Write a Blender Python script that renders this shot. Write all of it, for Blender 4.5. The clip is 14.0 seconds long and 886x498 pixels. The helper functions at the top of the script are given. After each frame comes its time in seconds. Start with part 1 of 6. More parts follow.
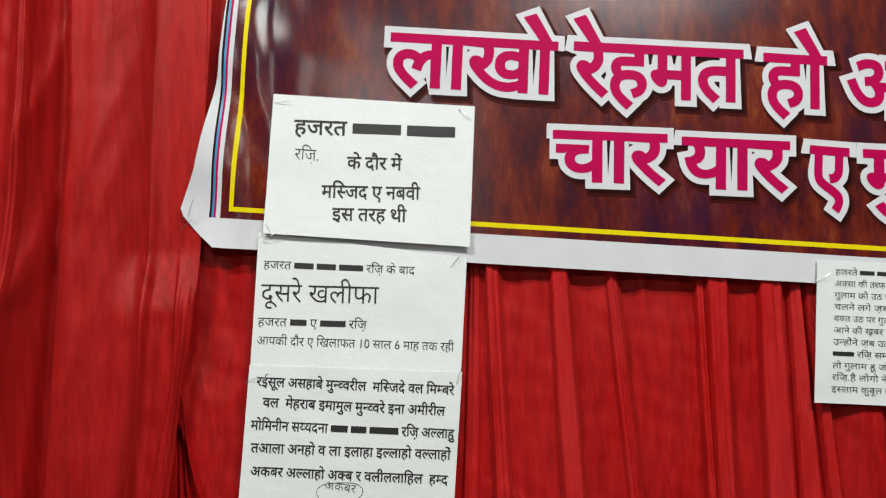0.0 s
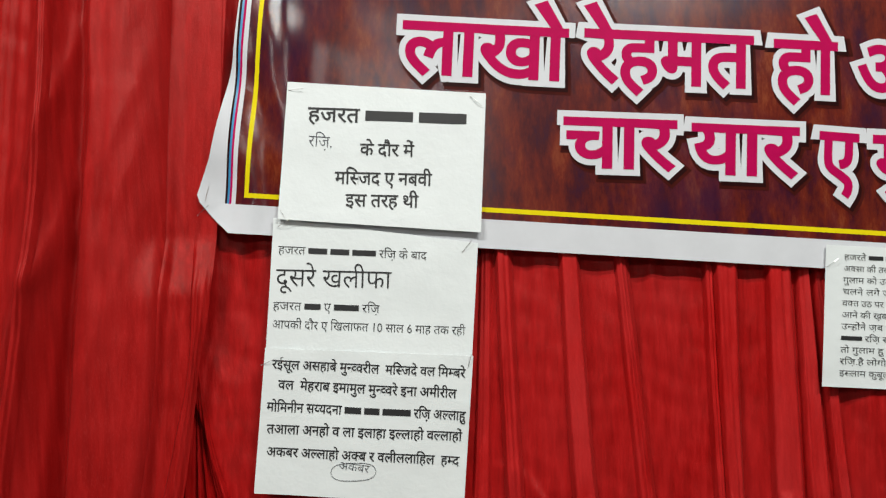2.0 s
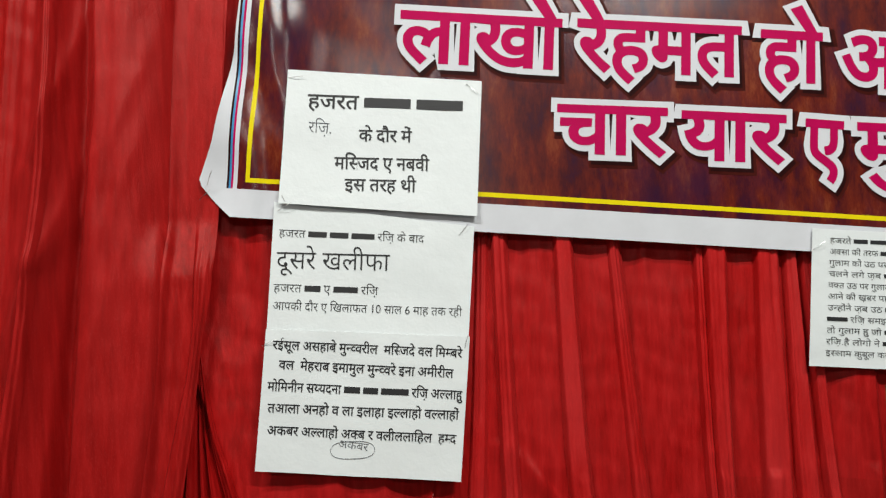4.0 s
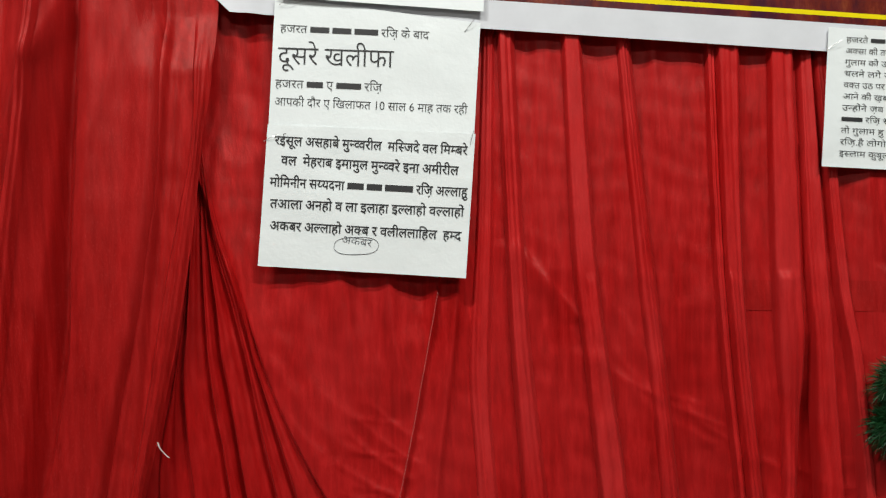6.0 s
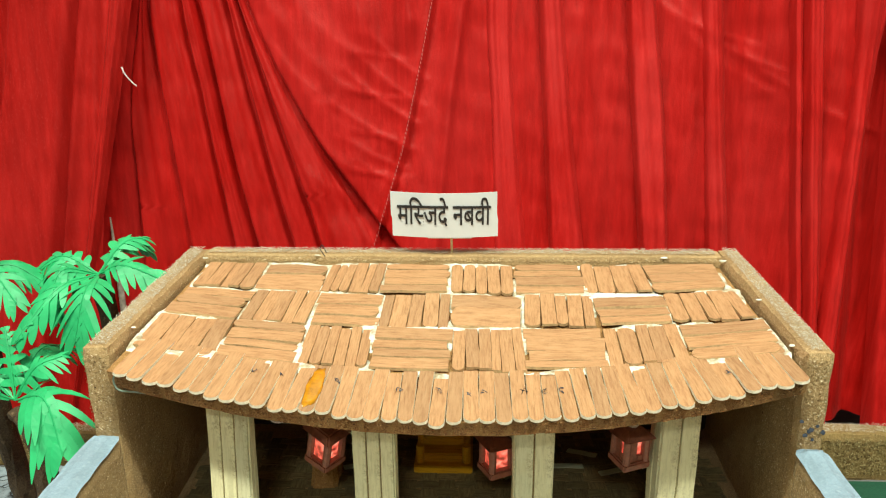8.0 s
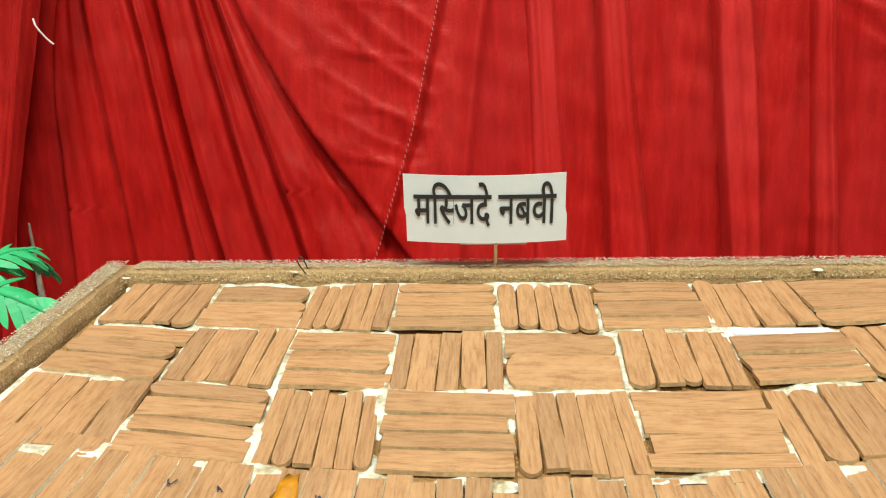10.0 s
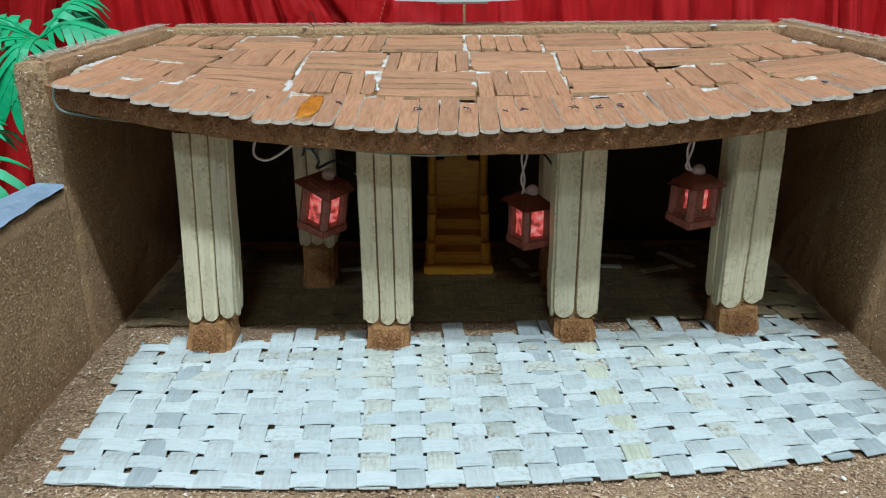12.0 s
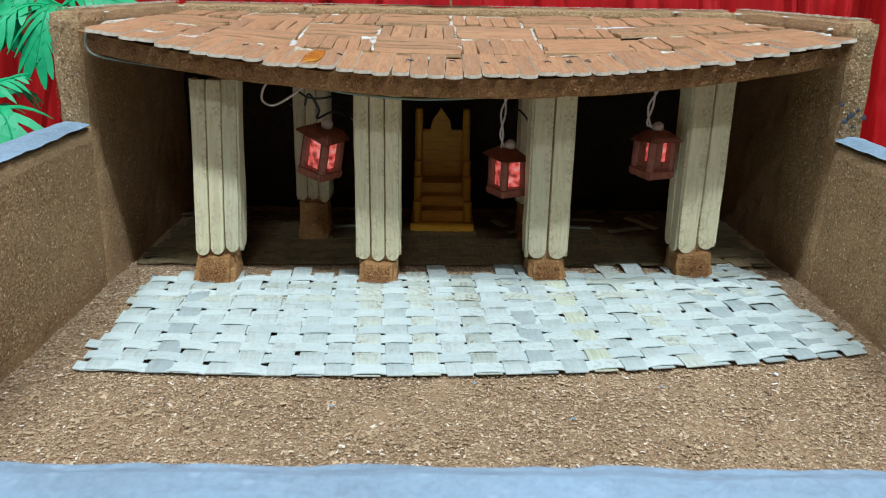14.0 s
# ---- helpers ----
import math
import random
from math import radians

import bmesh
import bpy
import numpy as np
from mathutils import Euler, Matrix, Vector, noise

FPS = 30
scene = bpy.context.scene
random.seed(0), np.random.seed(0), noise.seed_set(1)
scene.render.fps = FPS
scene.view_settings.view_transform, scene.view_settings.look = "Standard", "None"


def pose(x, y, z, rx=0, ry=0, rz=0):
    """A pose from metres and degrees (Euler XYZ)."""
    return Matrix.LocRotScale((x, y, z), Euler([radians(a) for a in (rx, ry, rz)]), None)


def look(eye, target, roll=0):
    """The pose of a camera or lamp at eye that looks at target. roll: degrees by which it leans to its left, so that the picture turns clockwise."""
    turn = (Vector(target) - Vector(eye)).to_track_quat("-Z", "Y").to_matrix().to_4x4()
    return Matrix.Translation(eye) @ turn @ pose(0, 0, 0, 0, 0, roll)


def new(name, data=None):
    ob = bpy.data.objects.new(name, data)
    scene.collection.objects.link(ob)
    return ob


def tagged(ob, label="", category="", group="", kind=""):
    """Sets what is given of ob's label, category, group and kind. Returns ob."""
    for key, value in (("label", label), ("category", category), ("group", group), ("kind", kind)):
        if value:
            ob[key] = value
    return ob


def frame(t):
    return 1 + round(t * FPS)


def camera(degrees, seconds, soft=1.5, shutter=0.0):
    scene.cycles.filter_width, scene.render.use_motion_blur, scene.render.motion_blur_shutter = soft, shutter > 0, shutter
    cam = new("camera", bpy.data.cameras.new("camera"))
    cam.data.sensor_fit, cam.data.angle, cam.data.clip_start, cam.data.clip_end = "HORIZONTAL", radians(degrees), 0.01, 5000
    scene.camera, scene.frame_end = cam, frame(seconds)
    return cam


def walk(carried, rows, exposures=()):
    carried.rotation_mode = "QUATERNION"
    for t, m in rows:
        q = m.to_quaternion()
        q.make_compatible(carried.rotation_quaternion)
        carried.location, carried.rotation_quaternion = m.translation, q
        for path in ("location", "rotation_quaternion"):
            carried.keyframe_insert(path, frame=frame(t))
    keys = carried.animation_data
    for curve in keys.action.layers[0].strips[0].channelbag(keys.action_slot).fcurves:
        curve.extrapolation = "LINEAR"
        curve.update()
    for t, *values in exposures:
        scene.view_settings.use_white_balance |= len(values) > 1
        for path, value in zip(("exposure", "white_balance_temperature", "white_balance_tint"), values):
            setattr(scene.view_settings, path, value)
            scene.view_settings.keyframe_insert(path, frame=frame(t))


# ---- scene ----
cam = camera(56.9, 14.0, 1.1)
cam.data.dof.use_dof, cam.data.dof.focus_distance, cam.data.dof.aperture_fstop = True, 0.50, 40.0
METRES, EYE, TILT, LEAN, TURN = 1.224, 1.5, -1.1, 1.1, 0.0
ROWS = [
    (0.0, 0.0, 0.0, 0.0, 0.0, 0.0, -0.0),
    (0.5, 0.0007, 0.0017, -0.0003, -0.18, -0.09, -0.03),
    (1.0, 0.0015, -0.0018, -0.0003, 0.03, -0.32, -0.02),
    (1.5, 0.0007, -0.007, 0.0007, 0.72, -0.63, 0.06),
    (2.0, 0.0023, -0.0146, 0.0001, 0.94, -1.02, 0.02),
    (4.5, -0.0051, -0.0392, -0.0592, 0.24, -0.2, 0.05),
    (5.0, -0.0003, -0.0214, -0.1331, 0.42, -0.08, 0.04),
    (5.5, -0.0028, -0.0271, -0.1654, 0.59, -0.39, 0.1),
    (6.0, -0.0037, -0.0264, -0.2245, 0.73, -3.32, -0.06),
    (6.5, 0.0037, -0.0041, -0.3009, 0.65, -8.25, -0.21),
    (7.0, 0.0132, 0.0181, -0.3562, 1.01, -13.21, -0.44),
    (7.5, 0.013, 0.0335, -0.4048, 1.34, -16.58, -0.83),
    (8.0, 0.0097, 0.0812, -0.426, 2.54, -17.14, -0.59),
    (10.5, -0.0214, 0.2912, -0.51, 1.96, -16.48, 0.23),
    (11.0, -0.0187, 0.2294, -0.5409, 1.13, -17.2, -0.36),
    (11.5, -0.0161, 0.1731, -0.5664, 0.83, -18.17, -0.62),
    (12.0, -0.0175, 0.1287, -0.5773, 0.48, -19.03, -0.69),
    (12.5, -0.016, 0.1076, -0.5847, 0.15, -19.42, -0.77),
    (13.0, -0.0129, 0.0996, -0.5846, -0.39, -19.12, -1.03),
    (13.5, -0.015, 0.0879, -0.5921, -0.57, -18.05, -1.51),
    (14.0, -0.0188, 0.0714, -0.6083, -0.49, -16.88, -2.01),
]
EXPOSURES = [
    (0.0, -0.11, 6650, 6), (5.6, -0.10, 6650, 6), (6.0, 0.0, 6650, 6), (6.5, 0.40, 6700, 5), (7.5, 0.93, 6900, -12), (8.2, 0.88, 6800, -12),
    (10.3, 0.60, 6450, -8), (10.6, 0.52, 5950, -4), (11.0, 0.58, 5000, -8), (11.5, 0.44, 4850, -4), (12.0, 0.20, 5150, 3), (14.0, 0.33, 5300, 2),
]
walk(cam, [(t, pose(0, 0, EYE, TILT, LEAN, TURN) @ pose(METRES * x, METRES * y, METRES * z, 90 + pitch, roll, yaw)) for t, x, y, z, yaw, pitch, roll in ROWS], EXPOSURES)

# ---- light: two ceiling tubes over the aisle and an added fill facing the display ----
world = bpy.data.worlds.new("hall_light")
scene.world = world
world.use_nodes = True
world.node_tree.nodes["Background"].inputs[0].default_value = (0.80, 0.90, 1.0, 1)
world.node_tree.nodes["Background"].inputs[1].default_value = 0.015


def area_lamp(name, eye, target, sx, sy, watts, colour):
    d = bpy.data.lights.new(name, "AREA")
    d.shape, d.size, d.size_y, d.energy, d.color = "RECTANGLE", sx, sy, watts, colour
    ob = new(name, d)
    ob.matrix_world = look(eye, target)
    return ob


area_lamp("ceiling_lamp", (-1.10, -0.32, 3.66), (-1.10, 0.50, 0.5), 0.95, 0.07, 60, (1.0, 0.99, 0.97))
area_lamp("ceiling_lamp", (1.10, -0.75, 3.66), (1.10, 0.40, 0.5), 0.95, 0.07, 74, (1.0, 0.99, 0.97))
# added fill that brightens the column fronts; no tube is known there
area_lamp("wall_lamp", (0.0, -2.12, 2.9), (-0.02, 0.60, 0.6), 0.6, 0.07, 13, (1.0, 0.99, 0.97))


# ---- materials ----
def material(name, rough=0.7, metal=0.0):
    m = bpy.data.materials.new(name)
    m.use_nodes = True
    b = m.node_tree.nodes["Principled BSDF"]
    b.inputs["Roughness"].default_value = rough
    b.inputs["Metallic"].default_value = metal
    return m, m.node_tree, b


def node(nt, kind, **kw):
    n = nt.nodes.new(kind)
    for k, v in kw.items():
        n.inputs[k.replace("_", " ")].default_value = v
    return n


def coords(nt, scale=(1, 1, 1), turn=(0, 0, 0)):
    c = nt.nodes.new("ShaderNodeTexCoord")
    mp = nt.nodes.new("ShaderNodeMapping")
    mp.inputs["Scale"].default_value = scale
    mp.inputs["Rotation"].default_value = turn
    nt.links.new(c.outputs["Object"], mp.inputs["Vector"])
    return mp.outputs["Vector"]


def ramp(nt, fac, stops):
    r = nt.nodes.new("ShaderNodeValToRGB")
    e = r.color_ramp.elements
    while len(e) < len(stops):
        e.new(0.5)
    for el, (p, c) in zip(e, stops):
        el.position, el.color = p, (*c, 1)
    nt.links.new(fac, r.inputs["Fac"])
    return r.outputs["Color"]


def mix(nt, fac, a, b, mode="MIX"):
    m = nt.nodes.new("ShaderNodeMix")
    m.data_type, m.blend_type = "RGBA", mode
    for sock, v in ((m.inputs[0], fac), (m.inputs[6], a), (m.inputs[7], b)):
        if isinstance(v, (int, float)):
            sock.default_value = v
        elif isinstance(v, tuple):
            sock.default_value = (*v, 1)
        else:
            nt.links.new(v, sock)
    return m.outputs[2]


def bump(nt, b, height, strength, distance):
    n = nt.nodes.new("ShaderNodeBump")
    n.inputs["Strength"].default_value = strength
    n.inputs["Distance"].default_value = distance
    nt.links.new(height, n.inputs["Height"])
    nt.links.new(n.outputs["Normal"], b.inputs["Normal"])


def noise_tex(nt, vec, scale, detail=4, rough=0.6):
    n = node(nt, "ShaderNodeTexNoise", Scale=scale, Detail=detail, Roughness=rough)
    nt.links.new(vec, n.inputs["Vector"])
    return n.outputs["Fac"]


def sawdust(name, dark, mid, light, scale=420, relief=0.0016):
    m, nt, b = material(name, 0.9)
    v = coords(nt)
    vo = node(nt, "ShaderNodeTexVoronoi", Scale=scale, Randomness=1.0)
    nt.links.new(v, vo.inputs["Vector"])
    flecks = node(nt, "ShaderNodeTexVoronoi", Scale=scale * 0.55, Randomness=1.0)
    nt.links.new(v, flecks.inputs["Vector"])
    grain = noise_tex(nt, v, scale * 2.2, 5, 0.8)
    big = noise_tex(nt, v, 16, 4)
    chips = ramp(nt, vo.outputs["Color"], [(0.0, dark), (0.4, mid), (0.75, mid), (1.0, light)])
    fine = ramp(nt, grain, [(0.28, dark), (0.5, mid), (0.70, light)])
    col = mix(nt, 0.55, chips, fine)
    spot = ramp(nt, flecks.outputs["Distance"], [(0.10, (0.75, 0.75, 0.75)), (0.22, (0, 0, 0))])
    col = mix(nt, spot, col, light)
    col = mix(nt, 1.0, col, ramp(nt, big, [(0.3, (0.80, 0.77, 0.72)), (0.7, (1.12, 1.1, 1.06))]), "MULTIPLY")
    nt.links.new(col, b.inputs["Base Color"])
    h = mix(nt, 0.6, vo.outputs["Distance"], grain)
    bump(nt, b, h, 0.8, relief)
    return m


def cloth_red(name, dark, mid, light, haze, lint_tone, lint_amount=0.15):
    m, nt, b = material(name, 0.40)
    b.inputs["Specular IOR Level"].default_value = 0.30
    b.inputs["Specular Tint"].default_value = (1, 0.55, 0.5, 1)
    b.inputs["Sheen Weight"].default_value = 0.04
    b.inputs["Sheen Roughness"].default_value = 0.45
    b.inputs["Sheen Tint"].default_value = (1, 0.35, 0.3, 1)
    v = coords(nt, (1, 1, 0.06))
    streak = noise_tex(nt, v, 90, 4, 0.65)
    patch = noise_tex(nt, coords(nt, (1, 1, 0.45)), 7, 4)
    weave = noise_tex(nt, coords(nt, (1, 1, 0.5)), 900, 2)
    lint = noise_tex(nt, coords(nt, (1, 1, 0.4)), 520, 5, 0.8)
    col = ramp(nt, streak, [(0.3, dark), (0.55, mid), (0.75, light)])
    # haze patches put the satin's pale sheen into the colour; lint adds fuzz and sparkle
    col = mix(nt, ramp(nt, patch, [(0.35, (0, 0, 0)), (0.7, (0.55, 0.55, 0.55))]), col, haze)
    col = mix(nt, ramp(nt, lint, [(0.54, (0, 0, 0)), (0.70, (lint_amount, lint_amount, lint_amount))]), col, lint_tone)
    nt.links.new(col, b.inputs["Base Color"])
    crush = noise_tex(nt, coords(nt, (1, 1, 0.55)), 34, 6, 0.62)
    bump(nt, b, mix(nt, 0.6, mix(nt, 0.6, weave, streak), crush), 0.45, 0.0040)
    fold = noise_tex(nt, coords(nt, (1, 1, 0.16), (0, 0.55, 0)), 30, 4, 0.6)
    where = noise_tex(nt, coords(nt), 6, 2)
    crease = mix(nt, 1.0, fold, ramp(nt, where, [(0.42, (0, 0, 0)), (0.62, (1, 1, 1))]), "MULTIPLY")
    sharp = nt.nodes.new("ShaderNodeBump")
    sharp.inputs["Strength"].default_value = 0.5
    sharp.inputs["Distance"].default_value = 0.004
    nt.links.new(crease, sharp.inputs["Height"])
    nt.links.new(b.inputs["Normal"].links[0].from_socket, sharp.inputs["Normal"])
    nt.links.new(sharp.outputs["Normal"], b.inputs["Normal"])
    thin = nt.nodes.new("ShaderNodeBsdfTranslucent")
    nt.links.new(col, thin.inputs["Color"])
    both = nt.nodes.new("ShaderNodeMixShader")
    both.inputs[0].default_value = 0.20
    nt.links.new(b.outputs[0], both.inputs[1])
    nt.links.new(thin.outputs[0], both.inputs[2])
    nt.links.new(both.outputs[0], nt.nodes["Material Output"].inputs["Surface"])
    return m


def plain(name, colour, rough=0.6, spread=0.12, scale=60, relief=0.0, metal=0.0):
    m, nt, b = material(name, rough, metal)
    n = noise_tex(nt, coords(nt), scale, 5, 0.65)
    lo, hi = tuple(c * (1 - spread) for c in colour), tuple(min(1, c * (1 + spread)) for c in colour)
    nt.links.new(ramp(nt, n, [(0.3, lo), (0.7, hi)]), b.inputs["Base Color"])
    if relief:
        bump(nt, b, n, 0.6, relief)
    return m


def stick_wood(name, dark, mid, light, rough=0.6, tint=0.35, stain=None, amount=0.5):
    """Thin craft-stick wood: grain along local x, a tone of its own for each piece."""
    m, nt, b = material(name, rough)
    info = nt.nodes.new("ShaderNodeObjectInfo")
    add = nt.nodes.new("ShaderNodeVectorMath")
    add.operation = "ADD"
    mul = nt.nodes.new("ShaderNodeMath")
    mul.operation = "MULTIPLY"
    mul.inputs[1].default_value = 7.3
    nt.links.new(info.outputs["Random"], mul.inputs[0])
    nt.links.new(coords(nt, (0.10, 1, 1)), add.inputs[0])
    nt.links.new(mul.outputs[0], add.inputs[1])
    v = add.outputs[0]
    g = noise_tex(nt, v, 620, 6, 0.7)
    big = noise_tex(nt, v, 90, 3)
    col = ramp(nt, g, [(0.28, dark), (0.5, mid), (0.74, light)])
    tone = ramp(nt, info.outputs["Random"], [(0.0, (1 - tint, 1 - tint, 1 - tint)), (0.5, (1, 0.97, 0.93)), (1.0, (1 + tint * 0.4, 1.04, 1.0))])
    col = mix(nt, 1.0, col, tone, "MULTIPLY")
    col = mix(nt, ramp(nt, big, [(0.58, (0, 0, 0)), (0.75, (0.5, 0.5, 0.5))]), col, dark)
    if stain:
        spots = noise_tex(nt, coords(nt), 330, 5, 0.75)
        where = noise_tex(nt, coords(nt, (0.6, 1, 1)), 34, 3)
        f = mix(nt, 1.0, ramp(nt, spots, [(0.49, (0, 0, 0)), (0.60, (1, 1, 1))]), ramp(nt, where, [(0.42, (0, 0, 0)), (0.66, (amount, amount, amount))]), "MULTIPLY")
        col = mix(nt, f, col, stain)
    nt.links.new(col, b.inputs["Base Color"])
    bump(nt, b, g, 0.5, 0.0006)
    return m


# one red in tones: fold shading put into colour, pleats paler, recesses darker
RED = cloth_red("red_satin_lit", (0.44, 0.006, 0.007), (0.58, 0.012, 0.013), (0.69, 0.023, 0.024), (0.69, 0.050, 0.052), (0.75, 0.080, 0.082), 0.22)
RED_SHADED = cloth_red("red_satin_shaded", (0.31, 0.003, 0.003), (0.48, 0.007, 0.008), (0.62, 0.016, 0.017), (0.58, 0.026, 0.028), (0.70, 0.054, 0.056))
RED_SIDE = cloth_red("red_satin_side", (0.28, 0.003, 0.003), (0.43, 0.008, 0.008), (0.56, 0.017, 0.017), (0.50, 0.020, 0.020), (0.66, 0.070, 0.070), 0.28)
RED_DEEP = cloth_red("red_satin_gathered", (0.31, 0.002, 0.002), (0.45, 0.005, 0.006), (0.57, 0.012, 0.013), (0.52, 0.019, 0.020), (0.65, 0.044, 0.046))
SAWDUST = sawdust("sawdust_wall", (0.15, 0.083, 0.033), (0.47, 0.300, 0.140), (0.76, 0.58, 0.35), 700, 0.0018)
SAWDUST_GROUND = sawdust("sawdust_ground", (0.12, 0.072, 0.036), (0.41, 0.268, 0.142), (0.62, 0.455, 0.28), 620, 0.002)
SAWDUST_EDGE = sawdust("sawdust_brown_edge", (0.15, 0.068, 0.020), (0.40, 0.205, 0.068), (0.60, 0.37, 0.16), 480, 0.0026)
SHADE_BOARD = sawdust("dark_shade_board", (0.012, 0.008, 0.005), (0.035, 0.022, 0.013), (0.07, 0.045, 0.026), 300, 0.001)
ROOF_WOOD = stick_wood("roof_stick_wood", (0.26, 0.123, 0.053), (0.44, 0.239, 0.115), (0.53, 0.311, 0.162), 0.65, 0.17, (0.24, 0.115, 0.046))
PALE_WOOD = stick_wood("pale_stick_wood", (0.55, 0.48, 0.29), (0.74, 0.67, 0.435), (0.80, 0.74, 0.53), 0.55, 0.13, (0.30, 0.21, 0.10), 0.8)
STRIP = stick_wood("palm_strip", (0.53, 0.595, 0.565), (0.62, 0.695, 0.665), (0.69, 0.76, 0.73), 0.4, 0.2, (0.36, 0.31, 0.20))
STRIP_GREY = stick_wood("greyed_palm_strip", (0.42, 0.465, 0.435), (0.51, 0.575, 0.545), (0.58, 0.645, 0.615), 0.45, 0.25, (0.27, 0.21, 0.12))
STRIP_DIRTY = stick_wood("soiled_palm_strip", (0.42, 0.44, 0.36), (0.54, 0.58, 0.50), (0.62, 0.67, 0.60), 0.5, 0.2, (0.20, 0.14, 0.06), 1.0)
# browned strips, their colour cut further to stand for the roof's shade
STRIP_BROWN_DIM = stick_wood("browned_dimmed_palm_strip", (0.06, 0.042, 0.017), (0.18, 0.138, 0.066), (0.32, 0.255, 0.135), 0.6, 0.35)
STRIP_YELLOW = stick_wood("yellowed_palm_strip", (0.34, 0.35, 0.24), (0.52, 0.545, 0.41), (0.62, 0.64, 0.52), 0.5, 0.15)
TIP_EDGE = plain("pale_stick_tip", (0.76, 0.65, 0.50), 0.7, 0.2, 300)
STICK_EDGE = plain("cut_stick_edge", (0.44, 0.27, 0.13), 0.7, 0.3, 300)
AMBER = plain("amber_glue_stain", (0.46, 0.19, 0.012), 0.2, 0.35, 160)
BLUE_PAINT = sawdust("pale_blue_paint", (0.20, 0.27, 0.35), (0.29, 0.39, 0.50), (0.37, 0.47, 0.58), 260, 0.0012)
SMUDGE = plain("dark_blue_smudge", (0.07, 0.078, 0.105), 0.6, 0.4, 300)


def cracked_paint():
    m, nt, b = material("grey_blue_cracked_paint", 0.7)
    wob = node(nt, "ShaderNodeTexNoise", Scale=22, Detail=4)
    nt.links.new(coords(nt), wob.inputs["Vector"])
    v = mix(nt, 0.16, coords(nt), wob.outputs["Color"], "ADD")
    cells = node(nt, "ShaderNodeTexVoronoi", Scale=15)
    cells.feature = "DISTANCE_TO_EDGE"
    nt.links.new(v, cells.inputs["Vector"])
    worn = noise_tex(nt, coords(nt), 45, 6, 0.7)
    col = ramp(nt, worn, [(0.34, (0.13, 0.15, 0.16)), (0.46, (0.30, 0.36, 0.40)), (0.68, (0.42, 0.49, 0.54))])
    col = mix(nt, ramp(nt, cells.outputs["Distance"], [(0.012, (1, 1, 1)), (0.045, (0, 0, 0))]), col, (0.018, 0.019, 0.018))
    nt.links.new(col, b.inputs["Base Color"])
    bump(nt, b, mix(nt, 0.5, ramp(nt, cells.outputs["Distance"], [(0.0, (0, 0, 0)), (0.06, (1, 1, 1))]), worn), 0.8, 0.004)
    return m


ROCK = cracked_paint()
OCHRE = sawdust("ochre_sawdust", (0.09, 0.05, 0.015), (0.27, 0.17, 0.06), (0.42, 0.31, 0.14))
GREEN_FELT = plain("green_felt", (0.009, 0.062, 0.030), 0.95, 0.3, 500, 0.001)
PAPER = plain("white_printer_paper", (0.79, 0.835, 0.845), 0.5, 0.03, 14, 0.0035)
CARD = plain("off_white_card", (0.66, 0.675, 0.685), 0.6, 0.06, 30, 0.0003)
INK = plain("black_print_ink", (0.018, 0.018, 0.02), 0.5, 0.1)
PEN = plain("pencil_ink", (0.05, 0.055, 0.07), 0.5, 0.1)
GREEN_PAPER = plain("bright_green_craft_paper", (0.040, 0.37, 0.130), 0.5, 0.22, 45)
TRUNK = sawdust("palm_trunk_bark", (0.02, 0.012, 0.006), (0.075, 0.043, 0.02), (0.2, 0.13, 0.07), 300)
CLAY = plain("red_brown_lantern_clay", (0.23, 0.070, 0.040), 0.55, 0.3, 250, 0.0005)
YELLOW_WOOD = stick_wood("yellow_painted_wood", (0.42, 0.19, 0.008), (0.66, 0.34, 0.012), (0.74, 0.42, 0.03), 0.45, 0.1)
WIRE_WHITE = plain("white_wire", (0.7, 0.6, 0.58), 0.4, 0.05)
WIRE_BLACK = plain("black_wire", (0.015, 0.015, 0.018), 0.4, 0.05)
WIRE_GREEN = plain("pale_green_wire", (0.22, 0.27, 0.21), 0.4, 0.05)
STEEL = plain("pin_steel", (0.55, 0.55, 0.55), 0.3, 0.05, 60, 0, 1.0)
WHITE_PETAL = plain("white_paper_petal", (0.82, 0.82, 0.83), 0.6, 0.05)
DARK_TINSEL = plain("dark_green_fringe", (0.008, 0.07, 0.018), 0.5, 0.5, 200)
HALL_WALL = plain("cream_hall_wall", (0.10, 0.096, 0.09), 0.9, 0.08, 5)
HALL_FLOOR = plain("grey_hall_floor", (0.13, 0.125, 0.118), 0.8, 0.15, 12)


def glow_material():
    m, nt, b = material("red_lantern_glow", 0.4)
    n = noise_tex(nt, coords(nt), 170, 2)
    nt.links.new(ramp(nt, n, [(0.38, (0.12, 0.008, 0.006)), (0.52, (0.95, 0.11, 0.08)), (0.70, (1.0, 0.42, 0.33))]), b.inputs["Emission Color"])
    b.inputs["Base Color"].default_value = (0.5, 0.12, 0.09, 1)
    b.inputs["Emission Strength"].default_value = 0.5
    return m


GLOW = glow_material()


def glue_material():
    m, nt, b = material("dried_white_glue", 0.35)
    n = noise_tex(nt, coords(nt), 85, 5, 0.7)
    nt.links.new(ramp(nt, n, [(0.32, (0.19, 0.11, 0.05)), (0.42, (0.45, 0.37, 0.24)), (0.52, (0.66, 0.64, 0.53)), (0.66, (0.76, 0.78, 0.73))]), b.inputs["Base Color"])
    bump(nt, b, n, 0.8, 0.0012)
    return m


GLUE = glue_material()


